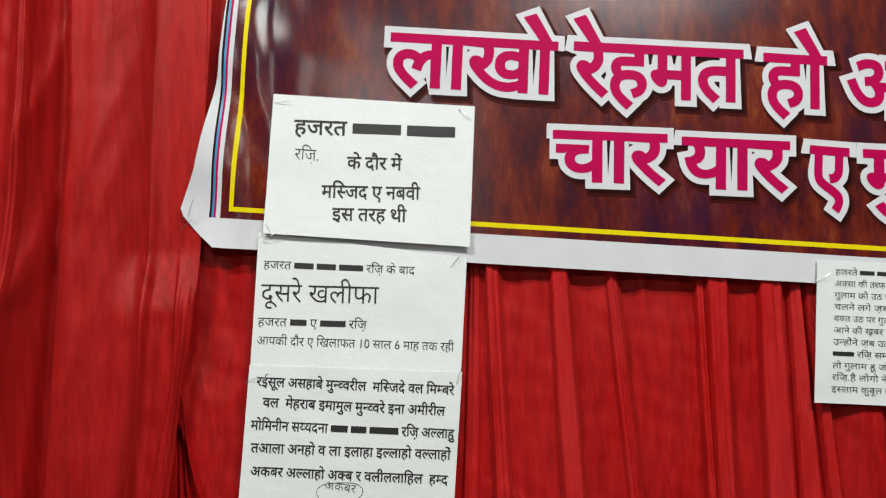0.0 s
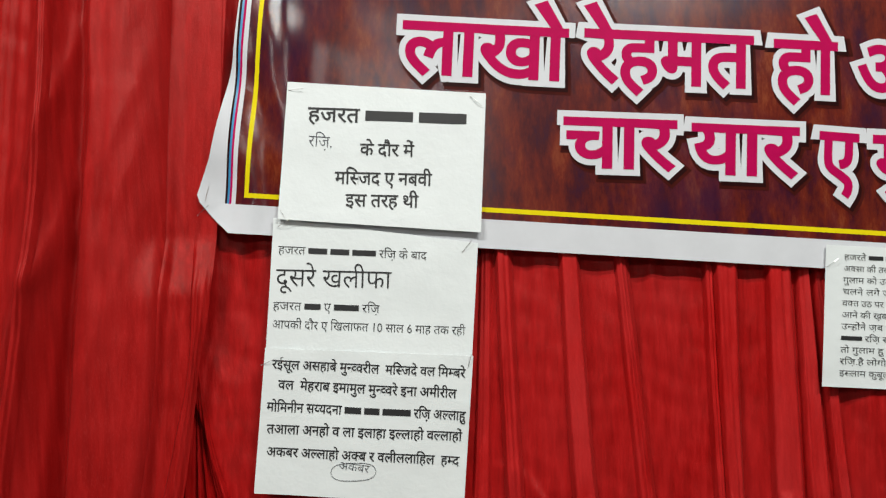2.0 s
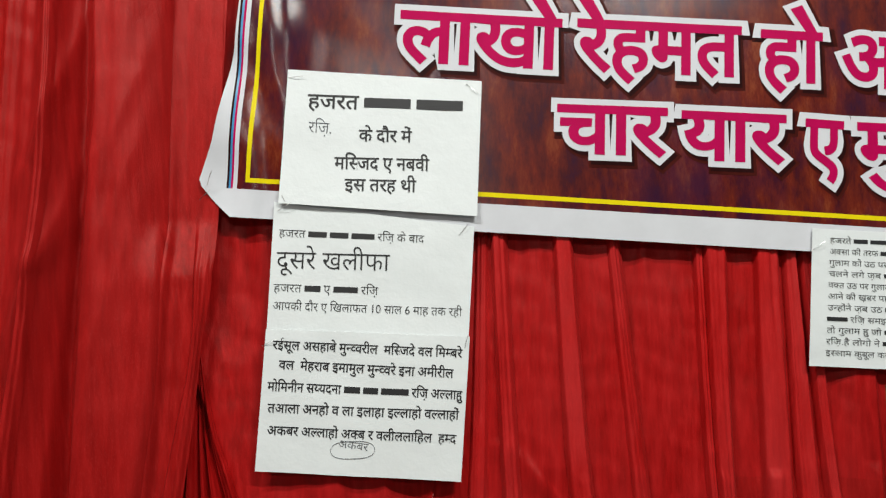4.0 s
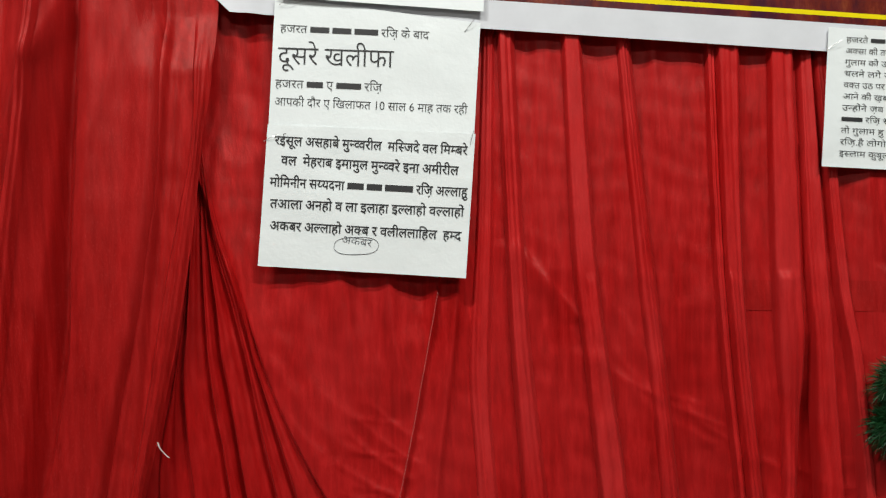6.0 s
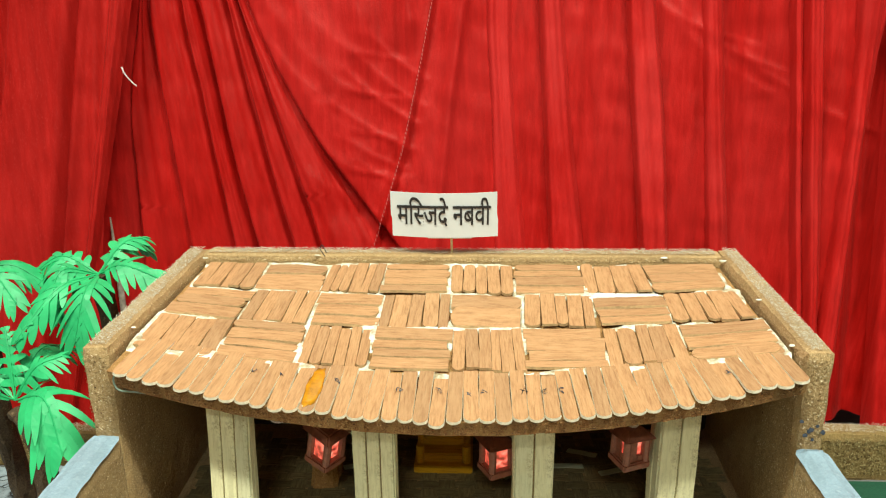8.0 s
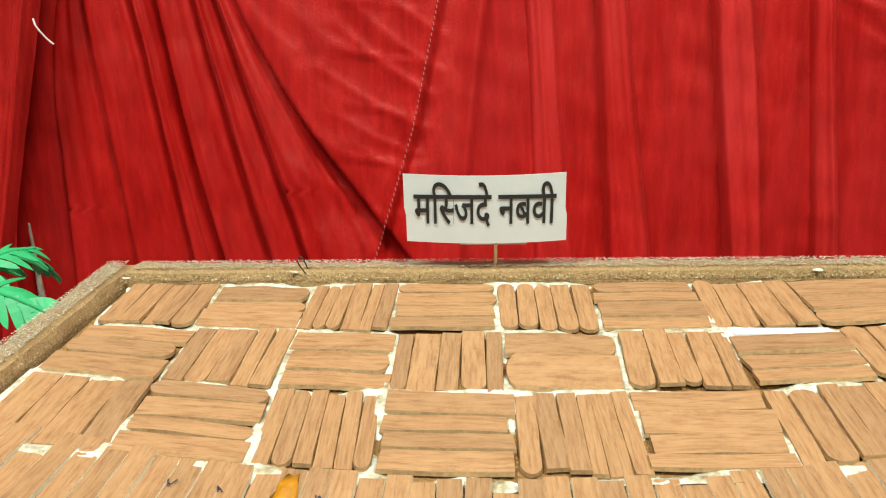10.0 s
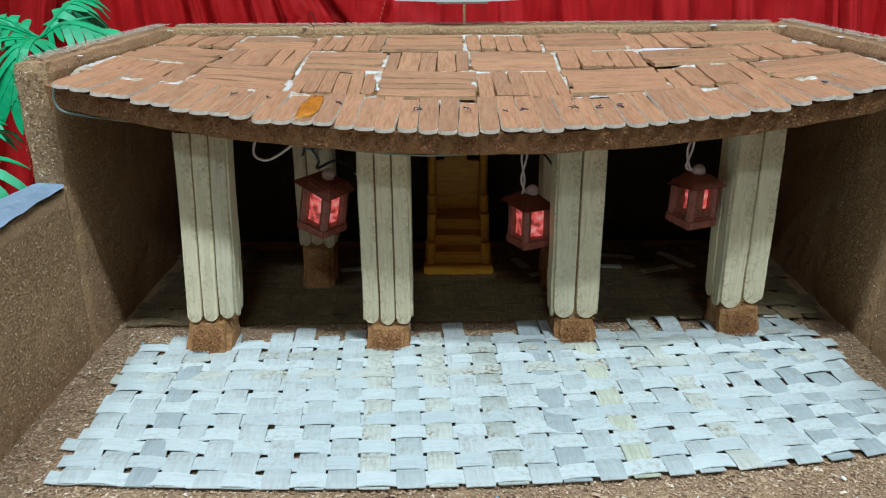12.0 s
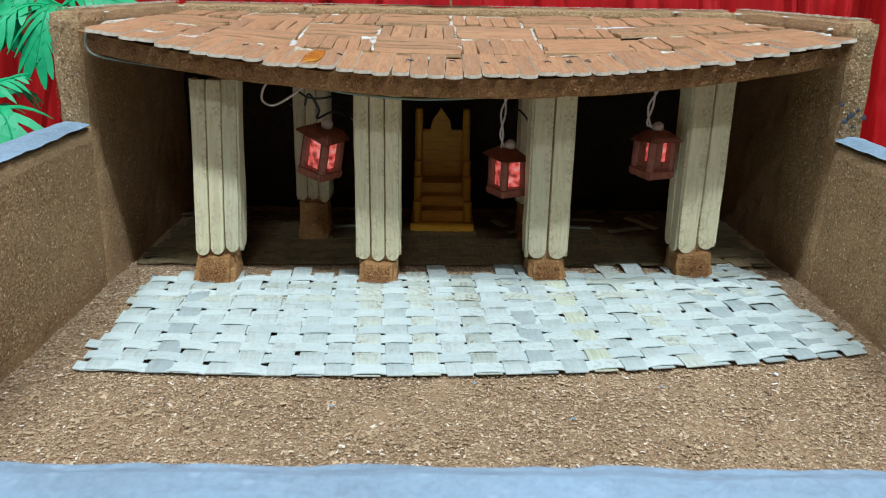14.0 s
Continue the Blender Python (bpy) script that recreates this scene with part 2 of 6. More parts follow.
def banner_print():
    m, nt, b = material("banner_maroon_print", 0.22)
    b.inputs["Specular IOR Level"].default_value = 0.45
    v = coords(nt, (1, 1, 0.30), (0, radians(4.5), 0))
    a = noise_tex(nt, v, 24, 8, 0.72)
    c = noise_tex(nt, coords(nt, (1, 1, 0.45), (0, radians(4.5), 0)), 11, 5, 0.65)
    rib = node(nt, "ShaderNodeTexWave", Scale=330, Distortion=0.3)
    rib.bands_direction = "Z"
    nt.links.new(coords(nt), rib.inputs["Vector"])
    col = ramp(nt, a, [(0.30, (0.022, 0.003, 0.024)), (0.42, (0.060, 0.005, 0.008)), (0.56, (0.14, 0.014, 0.006)), (0.72, (0.26, 0.055, 0.018))])
    col = mix(nt, ramp(nt, c, [(0.45, (0, 0, 0)), (0.7, (0.75, 0.75, 0.75))]), col, (0.030, 0.005, 0.030))
    nt.links.new(col, b.inputs["Base Color"])
    bump(nt, b, rib.outputs["Fac"], 0.12, 0.0002)
    return m


MAROON = banner_print()
VINYL = plain("white_vinyl", (0.66, 0.675, 0.715), 0.3, 0.04, 20)
YELLOW = plain("yellow_print", (0.80, 0.66, 0.01), 0.3, 0.05)
MAGENTA = plain("magenta_print", (0.46, 0.001, 0.080), 0.5, 0.08, 30)
SHADOW_PRINT = plain("dark_brown_print", (0.022, 0.005, 0.005), 0.3, 0.2, 30)
SHADOW_SOFT = plain("soft_brown_print", (0.055, 0.008, 0.006), 0.3, 0.3, 30)
CYAN = plain("cyan_print", (0.04, 0.25, 0.5), 0.3, 0.05)
for m in (MAGENTA, SHADOW_PRINT, SHADOW_SOFT, VINYL, YELLOW):
    m.node_tree.nodes["Principled BSDF"].inputs["Specular IOR Level"].default_value = 0.06


# ---- mesh helpers ----
def part(name, bm, mat, parent, label="", smooth=False):
    me = bpy.data.meshes.new(name)
    bm.to_mesh(me)
    bm.free()
    return mesh_part(name, me, mat, parent, label, smooth)


def mesh_part(name, me, mat, parent, label="", smooth=False):
    ob = new(name, me)
    if mat and not me.materials:
        me.materials.append(mat)
    if smooth:
        me.polygons.foreach_set("use_smooth", [True] * len(me.polygons))
    ob.parent = parent
    if parent is not None and parent.type == "EMPTY":
        ob.matrix_parent_inverse = parent.matrix_basis.inverted()
    if label:
        tagged(ob, label)
    return ob


def thing(name, label, category, group="", kind="", at=(0, 0, 0)):
    ob = new(name)
    ob.location = at
    ob.empty_display_size = 0.02
    return tagged(ob, label, category, group, kind)


def from_grid(name, pts):
    """A mesh from a grid of points pts[i][j]."""
    n, m = len(pts), len(pts[0])
    me = bpy.data.meshes.new(name)
    vs = [p for row in pts for p in row]
    fs = [(i * m + j, i * m + j + 1, (i + 1) * m + j + 1, (i + 1) * m + j) for i in range(n - 1) for j in range(m - 1)]
    me.from_pydata(vs, [], fs)
    me.update()
    return me


def sheet(name, pts, thick):
    """A thin closed sheet: the grid pts, with a second layer thick behind it (+y) and a rim."""
    n, m = len(pts), len(pts[0])
    front = [tuple(p) for row in pts for p in row]
    back = [(x, y + thick, z) for x, y, z in front]
    k = n * m
    fs = [(i * m + j, i * m + j + 1, (i + 1) * m + j + 1, (i + 1) * m + j) for i in range(n - 1) for j in range(m - 1)]
    fs += [tuple(a + k for a in reversed(f)) for f in fs]
    rim = [j for j in range(m)] + [i * m + m - 1 for i in range(1, n)] + [(n - 1) * m + j for j in range(m - 2, -1, -1)] + [i * m for i in range(n - 2, 0, -1)]
    q = len(rim)
    edge = [front[a] for a in rim] + [back[a] for a in rim]
    fs += [(2 * k + (a + 1) % q, 2 * k + a, 2 * k + q + a, 2 * k + q + (a + 1) % q) for a in range(q)]
    me = bpy.data.meshes.new(name)
    me.from_pydata(front + back + edge, [], fs)
    me.update()
    return me


def box_bm(x0, x1, y0, y1, z0, z1, bevel=0.0, bm=None, m=None):
    own = bm or bmesh.new()
    r = bmesh.ops.create_cube(own, size=1)
    vs = r["verts"]
    for v in vs:
        v.co = Vector((x0 + (v.co.x + 0.5) * (x1 - x0), y0 + (v.co.y + 0.5) * (y1 - y0), z0 + (v.co.z + 0.5) * (z1 - z0)))
    if m:
        bmesh.ops.transform(own, matrix=m, verts=vs)
    if bevel:
        es = list({e for v in vs for e in v.link_edges})
        bmesh.ops.bevel(own, geom=es, offset=bevel, segments=2, affect="EDGES")
    return own


def rough_box(x0, x1, y0, y1, z0, z1, step=0.009, amp=0.0012, seed=0.0):
    """A box cut into small squares, with an uneven crumbly surface and worn edges."""
    n = [max(2, int(round(d / step))) for d in (x1 - x0, y1 - y0, z1 - z0)]
    lo, hi = (x0, y0, z0), (x1, y1, z1)
    bm = bmesh.new()
    cache = {}

    def vert(i):
        if i not in cache:
            p = Vector([lo[a] + (hi[a] - lo[a]) * i[a] / n[a] for a in range(3)])
            rim = [a for a in range(3) if i[a] in (0, n[a])]
            pull = Vector((0, 0, 0))
            if len(rim) > 1:
                for a in rim:
                    pull[a] = 0.0022 if i[a] == 0 else -0.0022
            q = p * 55 + Vector((seed, seed * 2, 0))
            w = Vector((noise.noise(q), noise.noise(q + Vector((31, 7, 3))), noise.noise(q + Vector((5, 41, 17)))))
            w2 = Vector((noise.noise(q * 4), noise.noise(q * 4 + Vector((9, 2, 6))), noise.noise(q * 4 + Vector((1, 8, 5)))))
            cache[i] = bm.verts.new(p + pull + w * amp + w2 * amp * 0.6)
        return cache[i]

    for a in range(3):
        b, c = (a + 1) % 3, (a + 2) % 3
        for side in (0, n[a]):
            for i in range(n[b]):
                for j in range(n[c]):
                    q = []
                    for di, dj in ((0, 0), (1, 0), (1, 1), (0, 1)):
                        k = [0, 0, 0]
                        k[a], k[b], k[c] = side, i + di, j + dj
                        q.append(vert(tuple(k)))
                    bm.faces.new(q if side else q[::-1])
    return bm


def tube(points, r, sides=6, taper=1.0):
    """A bent tube along points."""
    bm = bmesh.new()
    pts = [Vector(p) for p in points]
    rings = []
    for i, p in enumerate(pts):
        d = (pts[min(i + 1, len(pts) - 1)] - pts[max(i - 1, 0)]).normalized()
        a = d.orthogonal().normalized()
        b = d.cross(a)
        if rings:
            ref = (rings[-1][0].co - pts[i - 1])
            ref = (ref - d * ref.dot(d)).normalized()
            a, b = ref, d.cross(ref)
        k = r * (1 + (taper - 1) * i / max(1, len(pts) - 1))
        rings.append([bm.verts.new(p + (a * math.cos(t) + b * math.sin(t)) * k) for t in (2 * math.pi * s / sides for s in range(sides))])
    for u, v in zip(rings, rings[1:]):
        for s in range(sides):
            bm.faces.new((u[s], u[(s + 1) % sides], v[(s + 1) % sides], v[s]))
    bm.faces.new(rings[0][::-1])
    bm.faces.new(rings[-1])
    return bm


def smooth_path(pts, n=8):
    """Points along a smooth line through pts."""
    p = [Vector(q) for q in pts]
    p = [p[0] * 2 - p[1]] + p + [p[-1] * 2 - p[-2]]
    out = []
    for i in range(1, len(p) - 2):
        for k in range(n):
            t = k / n
            a, b, c, d = p[i - 1:i + 3]
            out.append(0.5 * (2 * b + (c - a) * t + (2 * a - 5 * b + 4 * c - d) * t * t + (3 * b - a - 3 * c + d) * t ** 3))
    out.append(p[-2])
    return out


# ---- lettering in Devanagari with the built-in font ----
GLYPHS = {}


def glyph(ch, weight):
    """Points, faces and advance of one letter."""
    key = (ch, weight)
    if key in GLYPHS:
        return GLYPHS[key]

    def outline(body):
        c = bpy.data.curves.new("letter", "FONT")
        c.body, c.resolution_u, c.offset = body, 3, weight
        o = new("letter", c)
        bpy.context.view_layer.update()
        me = o.evaluated_get(bpy.context.evaluated_depsgraph_get()).to_mesh()
        vs = [(v.co.x, v.co.y) for v in me.vertices]
        fs = [tuple(f.vertices) for f in me.polygons]
        bpy.data.objects.remove(o)
        bpy.data.curves.remove(c)
        return vs, fs

    vs, fs = outline(ch)
    pair, _ = outline(ch + "म")
    one, _ = outline("म")
    adv = max(x for x, _ in pair) - max(x for x, _ in one) if pair else 0.3
    GLYPHS[key] = (vs, fs, adv)
    return GLYPHS[key]


def half_glyph(ch, weight):
    """The joined form of a consonant: the letter without its upright stem."""
    key = (ch, weight, "half")
    if key in GLYPHS:
        return GLYPHS[key]
    vs, fs, adv = glyph(ch, weight)
    if ch == "क":
        cut = adv * 0.80
    else:
        low = sorted(x for x, y in vs if abs(y + weight) < 0.02)
        right = max(low) if low else adv
        cut = min([x for x in low if x > right - 0.14] or [adv * 0.75]) + 0.01
    bm = bmesh.new()
    bv = [bm.verts.new((x, y, 0)) for x, y in vs]
    for f in fs:
        try:
            bm.faces.new([bv[i] for i in f])
        except ValueError:
            pass
    bmesh.ops.bisect_plane(bm, geom=bm.verts[:] + bm.edges[:] + bm.faces[:], plane_co=(cut, 0, 0), plane_no=(1, 0, 0), clear_outer=True)
    bm.verts.index_update()
    GLYPHS[key] = ([(v.co.x, v.co.y) for v in bm.verts], [tuple(v.index for v in f.verts) for f in bm.faces], cut)
    bm.free()
    return GLYPHS[key]


def is_cons(c):
    return 0x915 <= ord(c) <= 0x939 or 0x958 <= ord(c) <= 0x95F


def spell(word):
    """The letters of a word in the order in which they are set: (letter, joined form)."""
    out, i = [], 0
    while i < len(word):
        if not is_cons(word[i]):
            out.append((word[i], False))
            i += 1
            continue
        halves, tail = [], []
        while True:
            tail = [(word[i], False)]
            i += 1
            if i < len(word) and word[i] == "\u093c":
                tail.append((word[i], False))
                i += 1
            if i + 1 < len(word) and word[i] == "\u094d" and is_cons(word[i + 1]):
                halves.append((tail[0][0], True))
                i += 1
                continue
            break
        front = []
        while i < len(word) and 0x93E <= ord(word[i]) <= 0x94C or i < len(word) and word[i] in "\u0901\u0902\u0903":
            (front if word[i] == "\u093f" else tail).append((word[i], False))
            i += 1
        out += front + halves + tail
    return out


def set_line(text, weight):
    """Points and faces of a line of text; a token #w is a bar of that width."""
    vs, fs, pen = [], [], 0.0
    for k, word in enumerate(text.split(" ")):
        if k:
            pen += 0.26
        if word.startswith("#"):
            w = float(word[1:])
            n = len(vs)
            vs += [(pen, 0.1), (pen + w, 0.1), (pen + w, 0.56), (pen, 0.56)]
            fs.append((n, n + 1, n + 2, n + 3))
            pen += w
            continue
        for ch, half in spell(word):
            gv, gf, adv = half_glyph(ch, weight) if half else glyph(ch, weight)
            n = len(vs)
            vs += [(x + pen, y) for x, y in gv]
            fs += [tuple(i + n for i in f) for f in gf]
            pen += adv
    return vs, fs, pen


def mitred(vs, fs, grow):
    """Strips of the width grow round the outline of flat letters, with pointed corners."""
    ids, first = {}, []
    for x, y in vs:
        first.append(ids.setdefault((round(x, 6), round(y, 6)), len(ids)))
    pts = list(ids)
    edges = set()
    for f in fs:
        q = [first[i] for i in f]
        area = sum(pts[a][0] * pts[b][1] - pts[b][0] * pts[a][1] for a, b in zip(q, q[1:] + q[:1]))
        q = q if area > 0 else q[::-1]
        edges |= {(a, b) for a, b in zip(q, q[1:] + q[:1]) if a != b}
    rim = [e for e in edges if e[::-1] not in edges]
    normal = {}
    for a, b in rim:
        dx, dy = pts[b][0] - pts[a][0], pts[b][1] - pts[a][1]
        l = math.hypot(dx, dy) or 1.0
        for v in (a, b):
            normal.setdefault(v, []).append((dy / l, -dx / l))
    out = {}
    for v, ns in normal.items():
        mx, my = sum(n[0] for n in ns), sum(n[1] for n in ns)
        l = math.hypot(mx, my) or 1.0
        mx, my = mx / l, my / l
        k = min(1.42, 1 / max(0.2, mx * ns[0][0] + my * ns[0][1]))
        out[v] = (pts[v][0] + mx * k * grow, pts[v][1] + my * k * grow)
    return [(pts[a], pts[b], out[b], out[a]) for a, b in sorted(rim)]


def letter_line(name, text, x0, z0, x1, z1, em, surface, off, mat, parent, weight=0.0, raise_y=0.0, dx=0.0, dz=0.0, grow=0.0):
    """A line of text from (x0, z0) to (x1, z1) on an upright surface y = surface(x, z)."""
    vs, fs, width = set_line(text, weight)
    run = math.hypot(x1 - x0, z1 - z0)
    e = ((x1 - x0) / run, (z1 - z0) / run)
    k = run / width
    pts, faces = [], []
    flat = [(a * k, (b + raise_y) * em) for a, b in vs]
    quads = [tuple(flat[i] for i in f) for f in fs]
    if grow:
        quads += mitred(flat, fs, grow)
    for n, quad in enumerate(quads):
        first = len(pts)
        for a, b in quad:
            x = x0 + dx + e[0] * a - e[1] * b
            z = z0 + dz + e[1] * a + e[0] * b
            pts.append((x, surface(x, z) - off - (0.00001 * (n % 17) if grow else 0.0), z))
        faces.append(tuple(range(first, len(pts))))
    fs = faces
    me = bpy.data.meshes.new(name)
    me.from_pydata(pts, [], fs)
    me.update()
    return mesh_part(name, me, mat, parent)


# ---- the setting: hall, platform, curtains ----
def wall_y(x, z):
    """The slack backdrop leans back a little towards the top."""
    return 1.195 + 0.045 * x + 0.13 * (z - 1.5)


def setting(name, bm, mat, label, category):
    return tagged(part(name, bm, mat, None), label, category, kind="structure")


setting("floor", box_bm(-2.2, 2.2, -2.2, 1.75, -0.1, 0.0), HALL_FLOOR, "plain grey hall floor", "floor")
setting("ceiling", box_bm(-2.2, 2.2, -2.2, 1.75, 3.75, 3.85), HALL_WALL, "plain cream hall ceiling", "ceiling")
setting("wall_north", box_bm(-2.2, 2.2, 1.65, 1.75, 0.0, 3.75), HALL_WALL, "plain hall wall behind the red curtain", "wall")
setting("wall_south", box_bm(-2.2, 2.2, -2.3, -2.2, 0.0, 3.75), HALL_WALL, "plain cream hall wall", "wall")
setting("wall_west", box_bm(-2.3, -2.2, -2.2, 1.65, 0.0, 3.75), HALL_WALL, "plain cream hall wall", "wall")
setting("wall_east", box_bm(2.2, 2.3, -2.2, 1.65, 0.0, 3.75), HALL_WALL, "plain cream hall wall", "wall")

TABLE = 0.46
setting("platform", box_bm(-1.3, 1.3, 0.16, 0.905, 0.0, TABLE - 0.004, 0.004), HALL_FLOOR, "plain display platform under the model", "platform")
ground = rough_box(0.243, 1.25, 0.18, 0.872, TABLE - 0.01, TABLE, 0.02, 0.0012, 3)
setting("ground_east", ground, GREEN_FELT, "green felt ground beside the model", "ground")
setting("ground_west", rough_box(-1.25, -0.280, 0.18, 0.872, TABLE - 0.012, TABLE, 0.010, 0.0045, 8), ROCK, "cracked grey-blue painted ground beside the model", "ground")


def interp(table, z):
    """x at height z along a fold given as (x, z) from top to bottom."""
    if z >= table[0][1]:
        (xa, za), (xb, zb) = table[0], table[1]
        return xa + (xa - xb) / (za - zb) * min(z - za, 0.25)
    for (xa, za), (xb, zb) in zip(table, table[1:]):
        if z >= zb:
            return xa + (xb - xa) * (z - za) / (zb - za)
    (xa, za), (xb, zb) = table[-2], table[-1]
    return xb + (xb - xa) / (zb - za) * (z - zb)


# folds: path (x, z) from top to bottom, width to the left and to the right, height
FOLDS_MAIN = [
    ([(0.068, 1.443), (0.066, 1.244), (0.080, 1.054), (0.096, 0.81), (0.115, 0.58)], 0.034, 0.030, 0.007),
    ([(0.120, 1.443), (0.118, 1.24), (0.128, 1.10)], 0.020, 0.022, 0.010),
    ([(0.168, 1.432), (0.165, 1.26), (0.192, 0.97), (0.225, 0.64)], 0.040, 0.030, 0.008),
    ([(0.245, 1.43), (0.262, 1.24), (0.285, 0.97), (0.312, 0.68)], 0.040, 0.006, 0.011),
    ([(0.395, 1.411), (0.390, 1.26), (0.400, 0.97), (0.420, 0.64)], 0.040, 0.032, 0.010),
    ([(0.48, 1.41), (0.475, 1.26), (0.482, 0.96), (0.473, 0.76), (0.46, 0.57)], 0.034, 0.030, 0.008),
    ([(0.63, 1.40), (0.64, 0.57)], 0.03, 0.01, 0.02),
    ([(0.72, 1.40), (0.71, 0.57)], 0.02, 0.012, 0.02),
    ([(0.85, 1.40), (0.86, 0.57)], 0.03, 0.008, 0.025),
    ([(-0.06, 1.12), (-0.055, 1.00), (-0.075, 0.90), (-0.13, 0.70)], 0.03, 0.02, -0.010),
    ([(-0.18, 1.12), (-0.165, 1.02), (-0.145, 0.93)], 0.020, 0.010, 0.006),
    ([(-0.11, 1.12), (-0.10, 1.02), (-0.085, 0.93)], 0.016, 0.008, 0.007),
    ([(-0.032, 1.10), (-0.051, 0.986), (-0.072, 0.88), (-0.095, 0.775), (-0.130, 0.664), (-0.155, 0.59)], 0.040, 0.003, 0.011),
    ([(0.0, 1.12), (-0.020, 0.95), (-0.040, 0.80), (-0.06, 0.58)], 0.012, 0.006, 0.008),
    ([(-0.382, 1.249), (-0.322, 1.076), (-0.274, 0.931), (-0.218, 0.818), (-0.152, 0.72), (-0.09, 0.64)], 0.004, 0.085, 0.016),
    ([(0.506, 0.88), (0.507, 0.78), (0.510, 0.60)], 0.020, 0.022, -0.030),
    ([(0.335, 0.92), (0.345, 0.80), (0.355, 0.60)], 0.030, 0.035, -0.014),
    ([(0.085, 1.135), (0.13, 1.08), (0.175, 1.03)], 0.030, 0.006, 0.004),
    ([(0.197, 0.975), (0.277, 0.893), (0.365, 0.838)], 0.034, 0.012, 0.0024),
    ([(0.425, 0.82), (0.50, 0.79), (0.565, 0.772)], 0.024, 0.012, 0.0016),
]
# sharp short creases where the swag is gathered into its seam
CREASES = (((-0.165, 0.872), (-0.078, 0.806), 0.0036), ((-0.150, 0.890), (-0.070, 0.828), 0.0030), ((-0.180, 0.832), (-0.086, 0.776), 0.0036), ((-0.165, 0.790), (-0.092, 0.752), 0.0030),
           ((-0.150, 0.762), (-0.100, 0.736), 0.0026), ((-0.215, 0.748), (-0.150, 0.712), 0.0030), ((-0.135, 0.915), (-0.066, 0.860), 0.0026), ((-0.255, 0.905), (-0.205, 0.850), 0.0022))
for (xa, za), (xb, zb), h in CREASES:
    FOLDS_MAIN.append(([(xa, za), ((xa + xb) / 2, (za + zb) / 2 - 0.005), (xb, zb)], 0.012, 0.005, h * 0.5))
# soft hanging folds of the swag
for k in range(5):
    drop = 0.048 * k
    FOLDS_MAIN.append(([(-0.36 + 0.01 * k, 1.20), (-0.305, 1.08 - drop), (-0.235, 0.965 - drop), (-0.165, 0.90 - drop), (-0.098, 0.885 - drop)], 0.022, 0.012, 0.0012 + 0.0006 * (k % 2)))
for k in range(3):
    FOLDS_MAIN.append(([(0.11 + 0.06 * k, 1.10 - 0.03 * k), (0.17 + 0.06 * k, 1.00 - 0.03 * k), (0.25 + 0.05 * k, 0.93 - 0.03 * k), (0.35 + 0.03 * k, 0.895 - 0.03 * k)], 0.016, 0.008, 0.0014))
rf = random.Random(77)
for k in range(46):
    x = rf.uniform(0.0, 1.1)
    s = rf.uniform(0.02, 0.07)
    FOLDS_MAIN.append(([(x, 1.42), (x + s * 0.4, 1.0), (x + s, 0.56)], rf.uniform(0.006, 0.014), rf.uniform(0.004, 0.008), rf.uniform(0.0006, 0.0018)))
FOLDS_SIDE = [
    ([(-0.590, 1.838), (-0.593, 1.60), (-0.612, 1.342), (-0.64, 1.10), (-0.67, 0.6)], 0.022, 0.026, 0.028),
    ([(-0.520, 1.838), (-0.520, 1.60), (-0.535, 1.325), (-0.545, 1.0), (-0.588, 0.762), (-0.61, 0.6)], 0.006, 0.085, 0.012),
    ([(-0.421, 1.838), (-0.421, 1.58), (-0.423, 1.30), (-0.455, 1.027), (-0.514, 0.682)], 0.030, 0.008, 0.010),
    ([(-0.552, 1.838), (-0.552, 1.60), (-0.565, 1.40), (-0.572, 1.2), (-0.578, 1.0), (-0.610, 0.762), (-0.64, 0.6)], 0.024, 0.028, -0.040),
    ([(-0.70, 1.838), (-0.72, 0.6)], 0.03, 0.010, 0.030),
    ([(-0.80, 1.838), (-0.83, 0.6)], 0.04, 0.010, 0.035),
    ([(-0.535, 1.54), (-0.565, 1.48), (-0.60, 1.42)], 0.020, 0.012, 0.008),
    ([(-0.485, 1.63), (-0.50, 1.55), (-0.515, 1.47)], 0.012, 0.008, 0.005),
    ([(-0.425, 1.80), (-0.455, 1.70), (-0.500, 1.58)], 0.012, 0.007, 0.007),
    ([(-0.430, 1.68), (-0.462, 1.58), (-0.512, 1.44)], 0.010, 0.009, 0.006),
    ([(-0.440, 1.54), (-0.468, 1.44), (-0.515, 1.30)], 0.014, 0.008, 0.006),
    ([(-0.545, 1.83), (-0.575, 1.70), (-0.620, 1.56)], 0.012, 0.010, 0.008),
    ([(-0.545, 1.62), (-0.580, 1.48), (-0.640, 1.32)], 0.014, 0.010, 0.008),
]
for k in range(16):
    x = rf.uniform(-0.9, -0.38)
    FOLDS_SIDE.append(([(x + 0.02, 1.838), (x, 1.3), (x - 0.06, 0.6)], rf.uniform(0.004, 0.012), rf.uniform(0.003, 0.006), rf.uniform(0.002, 0.006)))


def dense(path):
    """The path of a fold as a smooth line: heights falling, and x there."""
    p = smooth_path([(x, 0, z) for x, z in path], 6)
    return [q.z for q in p][::-1], [q.x for q in p][::-1]


